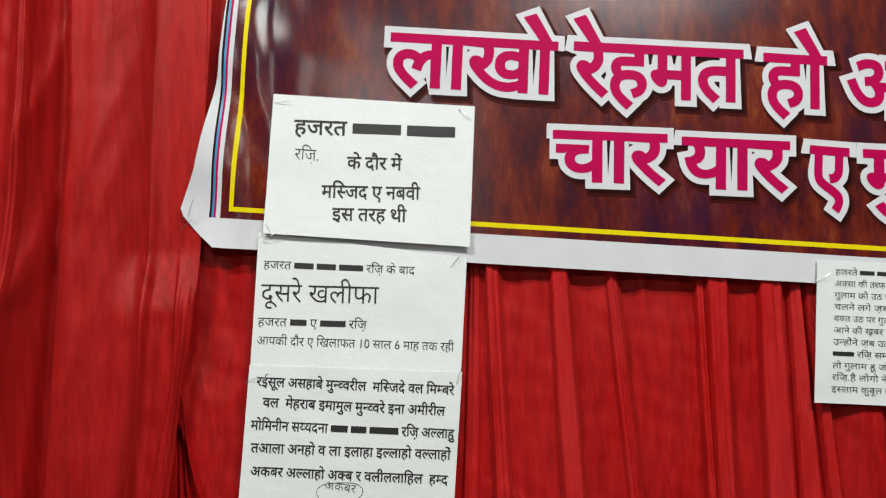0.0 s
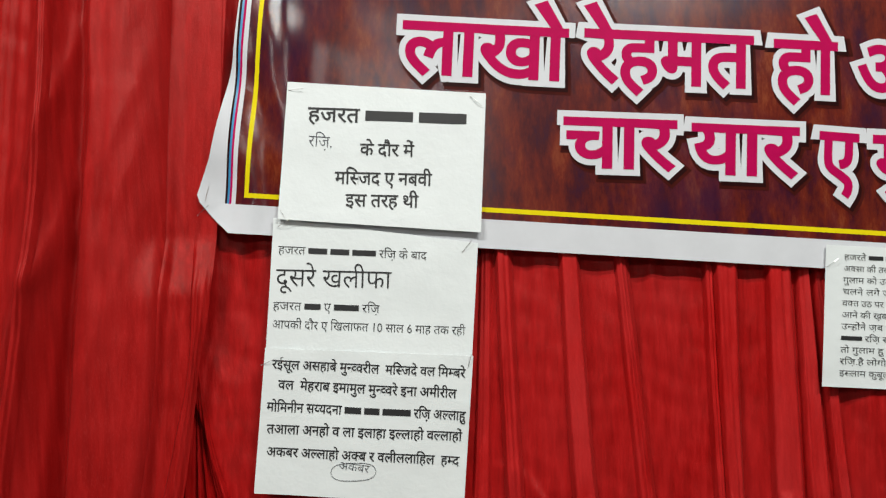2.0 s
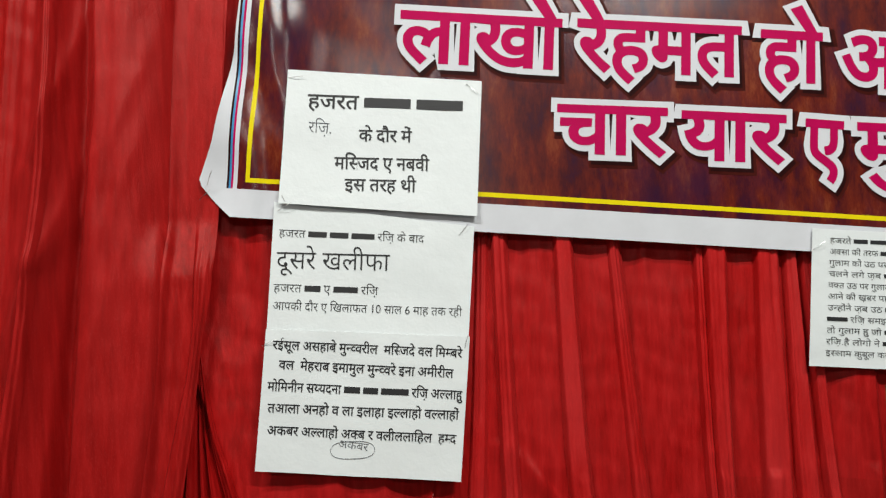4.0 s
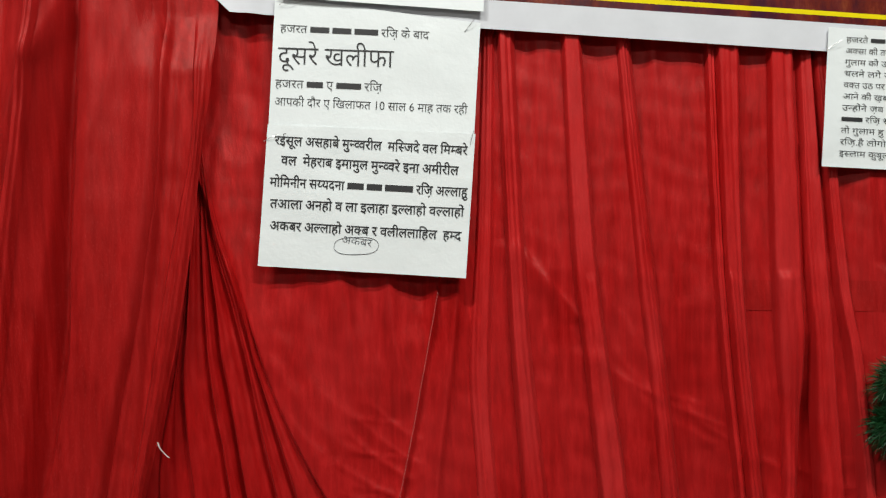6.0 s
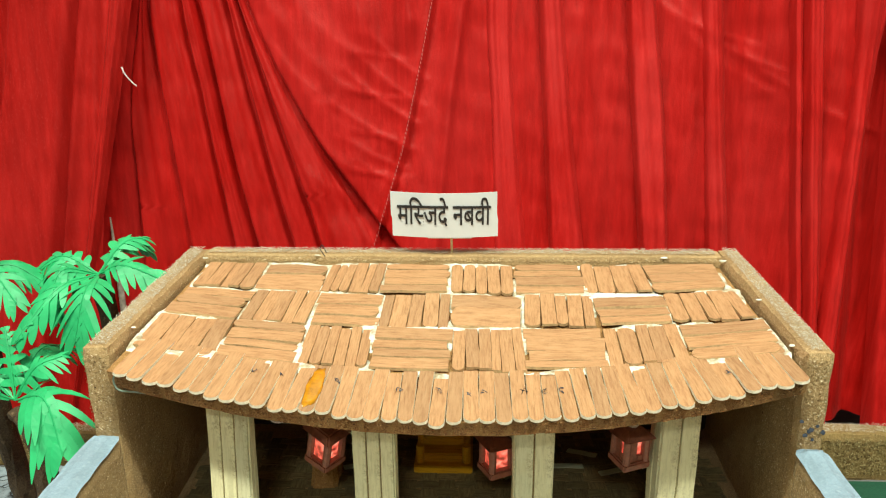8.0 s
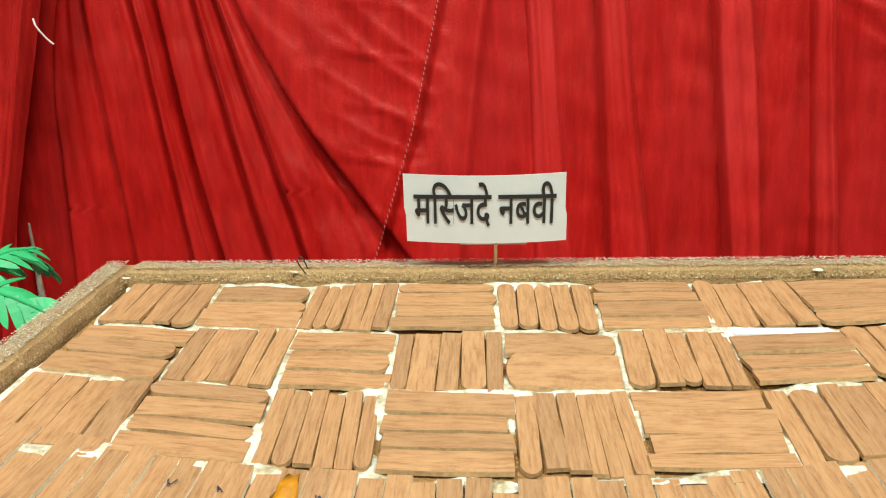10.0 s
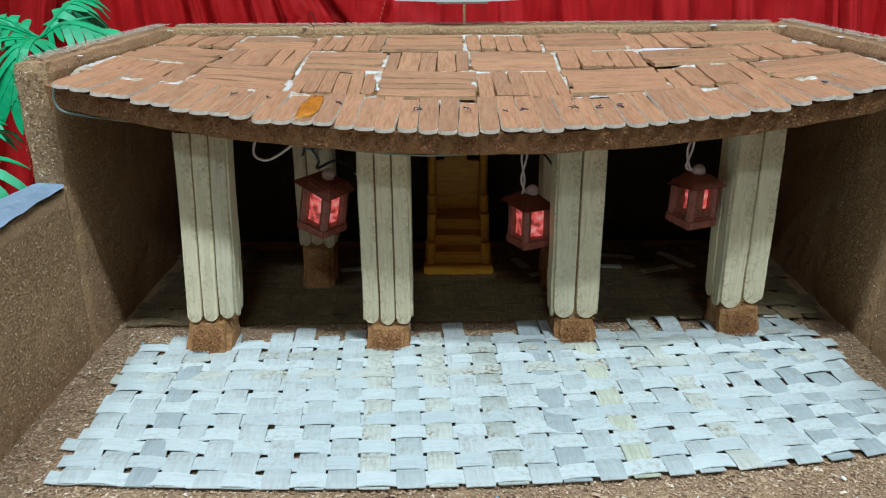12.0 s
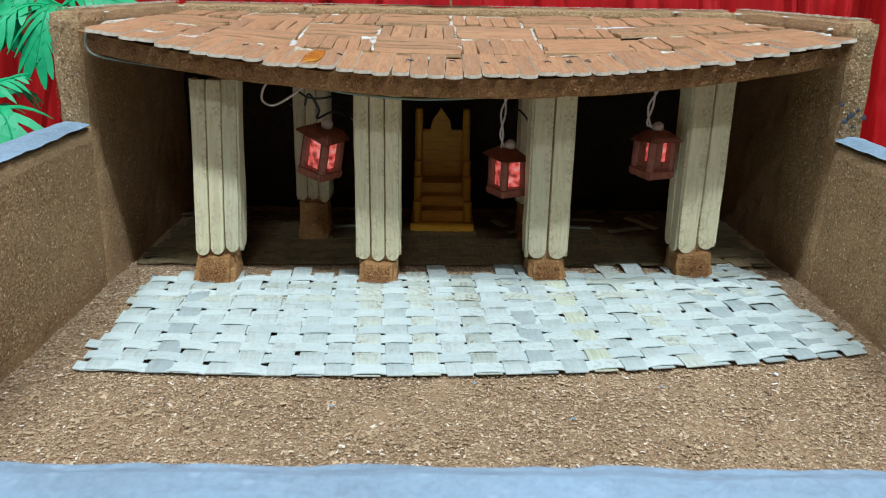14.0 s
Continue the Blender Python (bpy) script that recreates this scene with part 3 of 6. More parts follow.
def fold_height(folds, x, z):
    """How far the cloth stands out at the points x of the height z."""
    h = np.zeros_like(x)
    for path, wl, wr, amp in folds:
        top, low = path[0][1], path[-1][1]
        fade = 1.0
        if z > top and top < 1.35:
            fade = max(0.0, 1 - (z - top) / (0.12 if top - low > 0.17 else 0.012))
        if low > 0.65 and z < low:
            fade *= max(0.0, 1 - (low - z) / (0.07 if top - low > 0.17 else 0.012))
        if fade <= 0:
            continue
        key = id(path)
        if key not in DENSE:
            DENSE[key] = dense(path)
        zs, xs = DENSE[key]
        s = x - np.interp(z, zs, xs)
        # a full round back on the wide side, a tucked edge on the narrow one
        w = np.where(s < 0, wl, wr)
        h += amp * fade * np.exp(-np.abs(s / w) ** 1.6)
    return h


DENSE = {}


def wrinkle(x, z, k):
    a = noise.noise(Vector((x * 14 + k, z * 2.2, k))) * 0.006
    b = noise.noise(Vector((x * 42 + k, z * 4.0, k + 9))) * 0.0030
    c = noise.noise(Vector((x * 30 + z * 18, z * 30 - x * 8, k + 4))) * 0.0014
    return a + b + c


def cloth_y(folds, xs, z, back, shift):
    near = 0.016 * np.exp(-((xs + 0.13) / 0.14) ** 4) * min(1.0, max(0.0, (1.22 - z) / 0.10)) if back > 0 else 0.0
    near = near + (0.014 * np.exp(-((xs - 0.69) / 0.16) ** 4) * min(1.0, max(0.0, (1.40 - z) / 0.10)) if back > 0 else 0.0)
    y = 1.195 + 0.045 * xs + 0.13 * (z - 1.5) + back - near - fold_height(folds, xs, z)
    return y + np.array([wrinkle(x, z, shift) for x in xs])


def curtain(name, folds, x_of, back, label, side, nx, z_top, z_low, nz, shift):
    pts = []
    for i in range(nz + 1):
        z = z_top + (z_low - z_top) * i / nz
        x0, x1 = x_of(z)
        xs = np.linspace(x0, x1, nx + 1)
        y = cloth_y(folds, xs, z, back, shift)
        flat = 1.195 + 0.045 * xs + 0.13 * (z - 1.5)
        if side and z > 1.40:
            # the side curtain runs behind the edge of the banner
            k = np.clip((xs + 0.47) / 0.07, 0, 1) * min(1.0, (z - 1.40) / 0.08)
            y = y * (1 - k) + np.maximum(y, flat + 0.006) * k
        if not side:
            y = np.where(xs > (-0.375 if z > 1.45 else -0.31), np.maximum(y, flat + 0.0035 - 0.35 * max(0.0, 1.10 - z)), y)
        pts.append([(float(a), float(b), z) for a, b in zip(xs, y)])
    ob = mesh_part(name, from_grid(name, pts), RED_SIDE if side else RED_SHADED, None, "", True)
    return tagged(ob, label, "curtain", kind="structure")


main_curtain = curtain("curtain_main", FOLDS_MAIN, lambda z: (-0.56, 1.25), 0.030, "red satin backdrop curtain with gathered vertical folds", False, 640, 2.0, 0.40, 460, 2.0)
EDGE = [(-0.340, 1.837), (-0.355, 1.50), (-0.372, 1.30), (-0.388, 1.12), (-0.408, 0.988), (-0.434, 0.88), (-0.452, 0.79), (-0.469, 0.69), (-0.478, 0.60)]
side_curtain = curtain("curtain_side", FOLDS_SIDE, lambda z: (-1.25, interp(EDGE, z)), -0.014, "red satin side curtain drawn over the backdrop", True, 300, 2.6, 0.10, 320, 11.0)


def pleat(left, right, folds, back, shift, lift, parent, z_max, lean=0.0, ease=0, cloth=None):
    """A pleat: a band of cloth in its own red that stands out from the curtain between two edges; lean: how far it
    falls back towards the right.
    """
    (zl, xl), (zr, xr) = dense(left), dense(right)
    nz, nx = 200, 24
    top = min(z_max, max(zl[-1], zr[-1])) if ease else z_max
    low = 0.14

    def out(zs, xs, z):
        if z < zs[0]:
            return xs[0] + (xs[1] - xs[0]) / (zs[1] - zs[0]) * (z - zs[0])
        return float(np.interp(z, zs, xs))

    grid = np.linspace(0, 1, nx + 1)
    pts = []
    for i in range(nz + 1):
        z = top + (low - top) * i / nz
        a, b = out(zl, xl, z), out(zr, xr, z)
        grow = min(1.0, 0.15 + i / ease) if ease else 1.0
        grow = grow * grow * (3 - 2 * grow)
        wide = max(b, a + 0.003) - a
        s = grid ** (1.6 if wide > 0.06 else 1.0)
        xs = a + wide * s
        lip = np.sin(np.minimum(1, s / min(0.3, 0.007 / wide)) * math.pi / 2) * (0.2 + 0.8 * np.sin(np.minimum(1, (1 - s) / min(0.4, 0.010 / wide)) * math.pi / 2))
        y = cloth_y(folds, xs, z, back, shift)
        base = y.mean() * 0.5 + y * 0.5
        ripple = 0.0012 * np.sin(s * 9 + z * 3 + lift * 900) + 0.0007 * np.sin(s * 23 + z * 5)
        y = base + 0.003 - (lift * grow + 0.003) * lip * (1 - lean * s) + ripple * lip
        if z > 1.085:
            y = np.where(xs > -0.30, np.maximum(y, 1.195 + 0.045 * xs + 0.13 * (z - 1.5) + 0.004), y)
        if parent is not main_curtain and z > 1.40:
            k = np.clip((xs + 0.47) / 0.07, 0, 1) * min(1.0, (z - 1.40) / 0.08)
            y = y * (1 - k) + np.maximum(y, 1.195 + 0.045 * xs + 0.13 * (z - 1.5) + 0.004) * k
        pts.append([(float(p), float(q), z) for p, q in zip(xs, y)])
    # main pleats take the paler red, so fold contrast sits in the colour
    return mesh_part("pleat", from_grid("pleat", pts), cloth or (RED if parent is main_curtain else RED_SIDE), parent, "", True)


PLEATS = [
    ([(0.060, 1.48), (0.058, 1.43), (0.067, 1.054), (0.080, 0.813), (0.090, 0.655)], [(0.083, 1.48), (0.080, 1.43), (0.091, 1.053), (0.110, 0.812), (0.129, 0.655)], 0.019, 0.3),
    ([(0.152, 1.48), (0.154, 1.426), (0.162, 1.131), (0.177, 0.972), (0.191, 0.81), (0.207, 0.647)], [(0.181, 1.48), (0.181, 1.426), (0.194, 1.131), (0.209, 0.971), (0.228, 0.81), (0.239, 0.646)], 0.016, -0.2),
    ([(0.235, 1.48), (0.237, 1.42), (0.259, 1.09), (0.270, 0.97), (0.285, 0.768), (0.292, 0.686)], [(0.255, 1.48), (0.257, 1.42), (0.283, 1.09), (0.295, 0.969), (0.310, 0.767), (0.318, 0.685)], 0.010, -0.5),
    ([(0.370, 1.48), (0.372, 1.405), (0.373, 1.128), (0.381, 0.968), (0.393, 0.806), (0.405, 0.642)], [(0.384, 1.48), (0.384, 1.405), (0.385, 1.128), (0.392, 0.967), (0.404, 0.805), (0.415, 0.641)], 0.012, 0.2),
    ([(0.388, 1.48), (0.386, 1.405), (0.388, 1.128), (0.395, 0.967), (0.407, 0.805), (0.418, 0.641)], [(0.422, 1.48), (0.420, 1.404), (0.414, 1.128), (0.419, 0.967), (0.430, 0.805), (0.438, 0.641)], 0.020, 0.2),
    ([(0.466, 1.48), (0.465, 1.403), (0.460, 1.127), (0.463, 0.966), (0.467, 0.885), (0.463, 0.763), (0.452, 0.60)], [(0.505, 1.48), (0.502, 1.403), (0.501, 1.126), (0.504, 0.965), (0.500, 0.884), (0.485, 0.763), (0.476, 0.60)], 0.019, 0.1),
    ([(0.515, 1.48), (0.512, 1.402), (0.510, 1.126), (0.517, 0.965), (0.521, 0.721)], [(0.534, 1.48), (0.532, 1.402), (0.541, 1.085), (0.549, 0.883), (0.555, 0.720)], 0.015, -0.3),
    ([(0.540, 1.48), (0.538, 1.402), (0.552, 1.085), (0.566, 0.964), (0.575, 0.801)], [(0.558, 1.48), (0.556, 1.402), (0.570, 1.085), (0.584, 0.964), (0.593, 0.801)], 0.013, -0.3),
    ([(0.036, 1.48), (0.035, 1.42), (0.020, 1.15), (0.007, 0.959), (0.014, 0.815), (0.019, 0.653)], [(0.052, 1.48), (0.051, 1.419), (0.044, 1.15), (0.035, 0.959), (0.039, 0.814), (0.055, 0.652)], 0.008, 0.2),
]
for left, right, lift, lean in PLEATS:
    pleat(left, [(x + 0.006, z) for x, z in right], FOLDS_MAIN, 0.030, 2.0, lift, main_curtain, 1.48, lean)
# the swag's gathers fan out from one point; each stands proud on its left and slopes under the next
FAN = [
    [(-0.392, 1.249), (-0.405, 1.062), (-0.420, 0.968), (-0.438, 0.886), (-0.446, 0.813), (-0.444, 0.746), (-0.441, 0.653)],
    [(-0.389, 1.255), (-0.398, 1.14), (-0.404, 1.038), (-0.410, 0.960), (-0.405, 0.886), (-0.393, 0.783), (-0.377, 0.657)],
    [(-0.386, 1.262), (-0.381, 1.156), (-0.376, 1.046), (-0.373, 0.988), (-0.366, 0.921), (-0.352, 0.849), (-0.338, 0.760), (-0.319, 0.660)],
    [(-0.384, 1.268), (-0.371, 1.155), (-0.360, 1.045), (-0.354, 0.988), (-0.341, 0.921), (-0.327, 0.838), (-0.311, 0.756), (-0.288, 0.663)],
    [(-0.382, 1.275), (-0.363, 1.155), (-0.336, 1.053), (-0.318, 0.988), (-0.304, 0.921), (-0.286, 0.837), (-0.267, 0.755), (-0.242, 0.663)],
    [(-0.380, 1.280), (-0.357, 1.163), (-0.326, 1.076), (-0.306, 0.988), (-0.286, 0.917), (-0.262, 0.837), (-0.238, 0.762), (-0.207, 0.662)],
    [(-0.378, 1.290), (-0.351, 1.171), (-0.320, 1.076), (-0.298, 0.988), (-0.274, 0.931), (-0.240, 0.860), (-0.205, 0.790), (-0.155, 0.700)],
]
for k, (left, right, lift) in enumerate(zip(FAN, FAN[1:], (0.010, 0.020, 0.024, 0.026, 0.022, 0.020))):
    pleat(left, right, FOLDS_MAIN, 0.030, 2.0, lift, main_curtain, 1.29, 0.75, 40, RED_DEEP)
SIDE_PLEATS = [
    ([(-0.520, 2.3), (-0.525, 1.83), (-0.521, 1.665), (-0.528, 1.541), (-0.535, 1.325), (-0.542, 1.13), (-0.545, 0.991), (-0.570, 0.838), (-0.588, 0.762), (-0.605, 0.66)],
     [(-0.415, 2.3), (-0.418, 1.83), (-0.421, 1.58), (-0.423, 1.30), (-0.440, 1.12), (-0.455, 1.027), (-0.477, 0.913), (-0.514, 0.682)], 0.034, 0.45),
    ([(-0.600, 2.3), (-0.600, 1.83), (-0.603, 1.60), (-0.622, 1.342), (-0.65, 1.10), (-0.68, 0.70)], [(-0.578, 2.3), (-0.580, 1.83), (-0.583, 1.60), (-0.602, 1.342), (-0.625, 1.10), (-0.655, 0.70)], 0.012, 0.3),
    ([(-0.382, 2.3), (-0.383, 1.481), (-0.384, 1.30), (-0.402, 1.20), (-0.420, 1.103), (-0.437, 0.989), (-0.451, 0.897), (-0.485, 0.697)],
     [(-0.342, 2.3), (-0.350, 1.50), (-0.368, 1.30), (-0.380, 1.18), (-0.398, 1.05), (-0.422, 0.92), (-0.446, 0.80), (-0.468, 0.697)], 0.010, 0.4),
]
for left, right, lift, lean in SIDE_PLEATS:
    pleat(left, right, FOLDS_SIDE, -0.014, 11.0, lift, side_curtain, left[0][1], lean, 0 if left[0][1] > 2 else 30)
# the doubled hem of a lower breadth of cloth, let in behind the pleats
hem = []
for i in range(5):
    z = 1.078 - 0.045 * i / 4
    xs = np.linspace(0.405, 1.2, 240)
    hem.append([(float(p), float(q) - 0.0010, z - 0.02 * (float(p) - 0.43)) for p, q in zip(xs, cloth_y(FOLDS_MAIN, xs, z, 0.030, 2.0))])
mesh_part("hem", from_grid("hem", hem), RED_SIDE, main_curtain, "doubled hem across the curtain", True)

# stitched seam and a loose thread on the cloth
SEAM = [(-0.030, 1.09), (-0.032, 1.083), (-0.051, 0.986), (-0.072, 0.88), (-0.095, 0.775), (-0.130, 0.664), (-0.155, 0.59)]
seam = bmesh.new()
for k in range(90):
    z = 1.07 - k * 0.005
    x = interp(SEAM, z) - 0.001
    y = float(cloth_y(FOLDS_MAIN, np.array([x]), z, 0.030, 2.0)[0]) - 0.0012
    box_bm(x - 0.0005, x + 0.0005, y - 0.0004, y + 0.0004, z - 0.0016, z + 0.0016, 0, seam)
tagged(part("stitching", seam, plain("pink_thread", (0.52, 0.12, 0.11), 0.7, 0.1), None), "pale stitched seam along the red curtain", "stitching", kind="stuff")
part("loose_thread", tube(smooth_path([(-0.4215, 1.055, 0.883), (-0.418, 1.052, 0.876), (-0.411, 1.053, 0.866), (-0.406, 1.054, 0.861)]), 0.0008, 5), WIRE_WHITE, None)
tagged(bpy.data.objects["loose_thread"], "loose cream thread hanging on the red curtain", "thread")

# low sawdust walls at the back of the platform
setting("low_wall_east", rough_box(0.243, 1.25, 0.874, 0.900, TABLE - 0.01, 0.513, 0.009, 0.0016, 5), OCHRE, "low sawdust-covered wall at the back of the green ground", "low wall")
setting("low_wall_west", rough_box(-1.25, -0.281, 0.874, 0.900, TABLE - 0.01, 0.500, 0.009, 0.0016, 6), OCHRE, "low ochre sawdust-covered wall behind the palms", "low wall")


# ---- banner ----
ban = thing("vinyl_banner", "large maroon vinyl banner with magenta Hindi letters and yellow border line", "banner", at=(0.4, 1.2, 1.42))
B_ANG = 0.0795
B_E, B_F = (math.cos(B_ANG), -math.sin(B_ANG)), (math.sin(B_ANG), math.cos(B_ANG))
LEFT = [(0.0, 0.012), (0.02, -0.012), (0.0487, -0.037), (0.075, -0.032), (0.11, -0.023), (0.256, -0.003), (0.37, 0.001), (1.2, 0.02)]


def left_edge(v):
    for (va, ua), (vb, ub) in zip(LEFT, LEFT[1:]):
        if v <= vb:
            return ua + (ub - ua) * (v - va) / (vb - va)
    return LEFT[-1][1]


def banner_y(x, z):
    """The banner bulges and ripples near its loose left edge."""
    u = (x + 0.345) * B_E[0] + (z - 1.487) * B_E[1]
    v = (x + 0.345) * B_F[0] + (z - 1.487) * B_F[1]
    rip = 0.0062 * math.exp(-max(u, 0) / 0.08) * math.sin(v * 34 + u * 20 + 1.5 * noise.noise(Vector((u * 12, v * 9, 1))))
    rip += 0.0016 * math.exp(-max(u, 0) / 0.2) * noise.noise(Vector((u * 40, v * 12, 8)))
    rip += 0.0012 * noise.noise(Vector((u * 9, v * 6, 3)))
    rip += 0.0034 * math.exp(-((u - 0.062) / 0.040) ** 2) * math.sin(u * 105 + v * 16 + 2.5 * noise.noise(Vector((u * 8, v * 11, 5))))
    curl = -0.012 * max(0.0, 1 - (u + 0.04) / 0.05) ** 2
    return wall_y(x, z) - 0.001 + rip + curl


def banner_point(u, v):
    x = -0.345 + u * B_E[0] + v * B_F[0]
    z = 1.487 + u * B_E[1] + v * B_F[1]
    return (x, banner_y(x, z), z)


U = [-0.04, -0.025, -0.012, 0.002, 0.0052, 0.0084, 0.0116, 0.0180, 0.0303, 0.0368] + [0.0368 + 0.0074 * k for k in range(1, 15)] + [0.155, 0.17, 0.2, 0.24] + [0.28 + 0.045 * k for k in range(26)]
V = [0.0, 0.008, 0.016, 0.025, 0.034, 0.043, 0.0535, 0.0605, 0.072, 0.085] + [0.1 + 0.0125 * k for k in range(72)]
grid = []
for v in V:
    lo = left_edge(v)
    row = []
    for k, u in enumerate(U):
        if k < 3:
            u = lo + (0.002 - lo) * k / 3 if lo < 0.002 else lo + 0.0001 * k
        row.append(banner_point(max(u, lo) if k < 8 else u, v))
    grid.append(row)
me = sheet("vinyl", grid[::-1], 0.0012)
for m in (MAROON, VINYL, YELLOW, CYAN, MAGENTA, SHADOW_PRINT):
    me.materials.append(m)
nu, nv = len(U) - 1, len(V) - 1
for f in me.polygons:
    if f.index >= nu * nv:
        f.material_index = 1
        continue
    r, c = divmod(f.index, nu)
    v = V[nv - r - 1]
    if c == 3:
        idx = 5
    elif c == 4:
        idx = 3
    elif c == 5:
        idx = 4
    elif c < 7 or v < 0.0425:
        idx = 1
    elif (c == 8 and v > 0.053) or (abs(v - 0.0535) < 0.001 and c >= 8):
        idx = 2
    else:
        idx = 0
    if c in (3, 4, 5) and v < 0.04:
        idx = 1
    f.material_index = idx
vin = mesh_part("vinyl", me, None, ban, "", True)
BANNER_WORDS = [
    ("लाखो", -0.0747, 1.7227, 0.1699, 1.7061, 0.1234),
    ("रेहमत", 0.2006, 1.7057, 0.4531, 1.6905, 0.1242),
    ("हो", 0.4893, 1.6849, 0.5814, 1.6785, 0.125),
    ("अ", 0.6153, 1.6746, 0.7053, 1.6673, 0.1254),
    ("चार", 0.1655, 1.5765, 0.3302, 1.5679, 0.1156),
    ("यार", 0.3581, 1.5632, 0.5153, 1.5537, 0.1161),
    ("ए", 0.5494, 1.5472, 0.6044, 1.542, 0.1166),
    ("मु", 0.6337, 1.5398, 0.7117, 1.535, 0.1168),
]
# the banner's type has straight slanted vowel strokes
_, _, step = glyph("\u094b", 0.022)
av, af, _ = glyph("\u093e", 0.022)
GLYPHS[("\u094b", 0.022)] = (av + [(0.095, 0.60), (0.245, 0.60), (0.010, 0.985), (-0.150, 0.925)], af + [tuple(len(av) + i for i in range(4))], step)
GLYPHS[("\u0947", 0.022)] = ([(-0.205, 0.60), (-0.055, 0.60), (-0.285, 0.985), (-0.445, 0.925)], [(0, 1, 2, 3)], 0.0)
for word, *at in BANNER_WORDS:
    letter_line("printed_shadow", word, *at, banner_y, 0.0003, SHADOW_SOFT, ban, 0.022, 0.0, 0.005, -0.007, 0.0135)
    letter_line("printed_shadow", word, *at, banner_y, 0.0007, SHADOW_PRINT, ban, 0.022, 0.0, 0.004, -0.006, 0.0096)
    letter_line("letter_outline", word, *at, banner_y, 0.0012, VINYL, ban, 0.022, 0.0, 0.0, 0.0, 0.0094)
    letter_line("letters", word, *at, banner_y, 0.0018, MAGENTA, ban, 0.022)


# ---- paper notices ----
def paper(name, label, quad, lift, parts_of, curl):
    """A sheet of paper pinned to the backdrop: quad is (x, z) of its corners from top left clockwise."""
    (ax, az), (bx, bz), (cx, cz), (dx, dz) = quad
    t = thing(name, label, "notice", "paper notices", at=(dx, wall_y(dx, dz), dz))

    def st(x, z):
        s = (x - (ax + dx) / 2) / ((bx + cx - ax - dx) / 2)
        r = ((az + bz) / 2 - z) / ((az + bz - cz - dz) / 2)
        return s, r

    def surf(x, z):
        s, r = st(x, z)
        return wall_y(x, z) - lift + curl(s, r)

    pts = []
    for i in range(25):
        r = i / 24
        row = []
        for j in range(33):
            s = j / 32
            x = (ax * (1 - s) + bx * s) * (1 - r) + (dx * (1 - s) + cx * s) * r
            z = (az * (1 - s) + bz * s) * (1 - r) + (dz * (1 - s) + cz * s) * r
            row.append((x, surf(x, z), z))
        pts.append(row)
    mesh_part("sheet", sheet("sheet", pts, 0.0004), PAPER, t, "", True)
    for text, x0, z0, x1, z1, em, weight, ink in parts_of:
        letter_line("text_line", text, x0, z0, x1, z1, em, surf, 0.0007, ink, t, weight)
    return t, surf


def wave(a, b, c, seed):
    def f(s, r):
        n = noise.noise(Vector((s * 3.0 + seed, r * 2.5, seed))) * a
        return n - b * r ** 3 - c * (max(0.0, s - 0.85) ** 2 + max(0.0, 0.15 - s) ** 2) * 20
    return f


P1 = [("हजरत #2.1 #2.1", -0.2148, 1.6497, 0.0202, 1.6379, 0.0328, 0.012, INK), ("रज़ि.", -0.2147, 1.6119, -0.1786, 1.6088, 0.0258, -0.012, PEN),
      ("के दौर में", -0.1382, 1.5973, -0.0589, 1.5936, 0.0273, 0.012, INK), ("मस्जिद ए नबवी", -0.1754, 1.5555, -0.033, 1.5497, 0.0283, 0.012, INK),
      ("इस तरह थी", -0.16, 1.5222, -0.0533, 1.5177, 0.0281, 0.012, INK)]
P2 = [("हजरत #1.6 #1.6 #2.0 रज़ि के बाद", -0.259, 1.4547, -0.0421, 1.4411, 0.0177, -0.006, INK), ("दूसरे खलीफा", -0.2628, 1.408, -0.0949, 1.4001, 0.0391, -0.006, INK),
      ("हजरत #1.3 ए #2.0 रज़ि", -0.2666, 1.3736, -0.1122, 1.3651, 0.0182, -0.006, INK),
      ("आपकी दौर ए खिलाफत 10 साल 6 माह तक रही", -0.2681, 1.3474, 0.0122, 1.3308, 0.018, -0.006, INK)]
P3 = [("रईसूल असहाबे मुन्व्वरील  मस्जिदे वल मिम्बरे", -0.2669, 1.2905, 0.011, 1.2704, 0.0192, 0.012, INK),
      ("वल  मेहराब इमामुल मुन्व्वरे इना अमीरील", -0.2581, 1.2613, -0.0025, 1.2415, 0.0196, 0.012, INK),
      ("मोमिनीन सय्यदना #1.4 #1.3 #2.4 रज़ि अल्लाहु", -0.2745, 1.2306, 0.0097, 1.2098, 0.0196, 0.012, INK),
      ("तआला अनहो व ला इलाहा इल्लाहो वल्लाहों", -0.2743, 1.1996, 0.0043, 1.1811, 0.0195, 0.012, INK),
      ("अकबर अल्लाहो अक्ब र वलीललाहिल  हम्द", -0.2749, 1.1681, -0.0004, 1.1472, 0.0193, 0.012, INK),
      ("अकबर", -0.1726, 1.1473, -0.1292, 1.1405, 0.0161, -0.012, PEN)]
P4_TEXT = ["हजरते #1.5 #2.0 #3.0 #2.8", "अक्सा की तरफ #2.5 #2.0 #2.8", "गुलाम को उठ पर #3.0 #2.8", "चलने लगे ज़ब #3.0 #2.8", "वक्त उठ पर गुलाम #3.0 #2.8", "आने की ख़बर पा #3.0 #2.8",
           "उन्होंने ज़ब उठ #3.0 #2.8", "#2.0 रज़ि समझ #2.5 #2.8", "तो गुलाम हु जो #3.0 #2.8", "रज़ि.है लोगो ने #3.0 #2.8", "इस्लाम कुबूल कर #2.5 #2.8"]
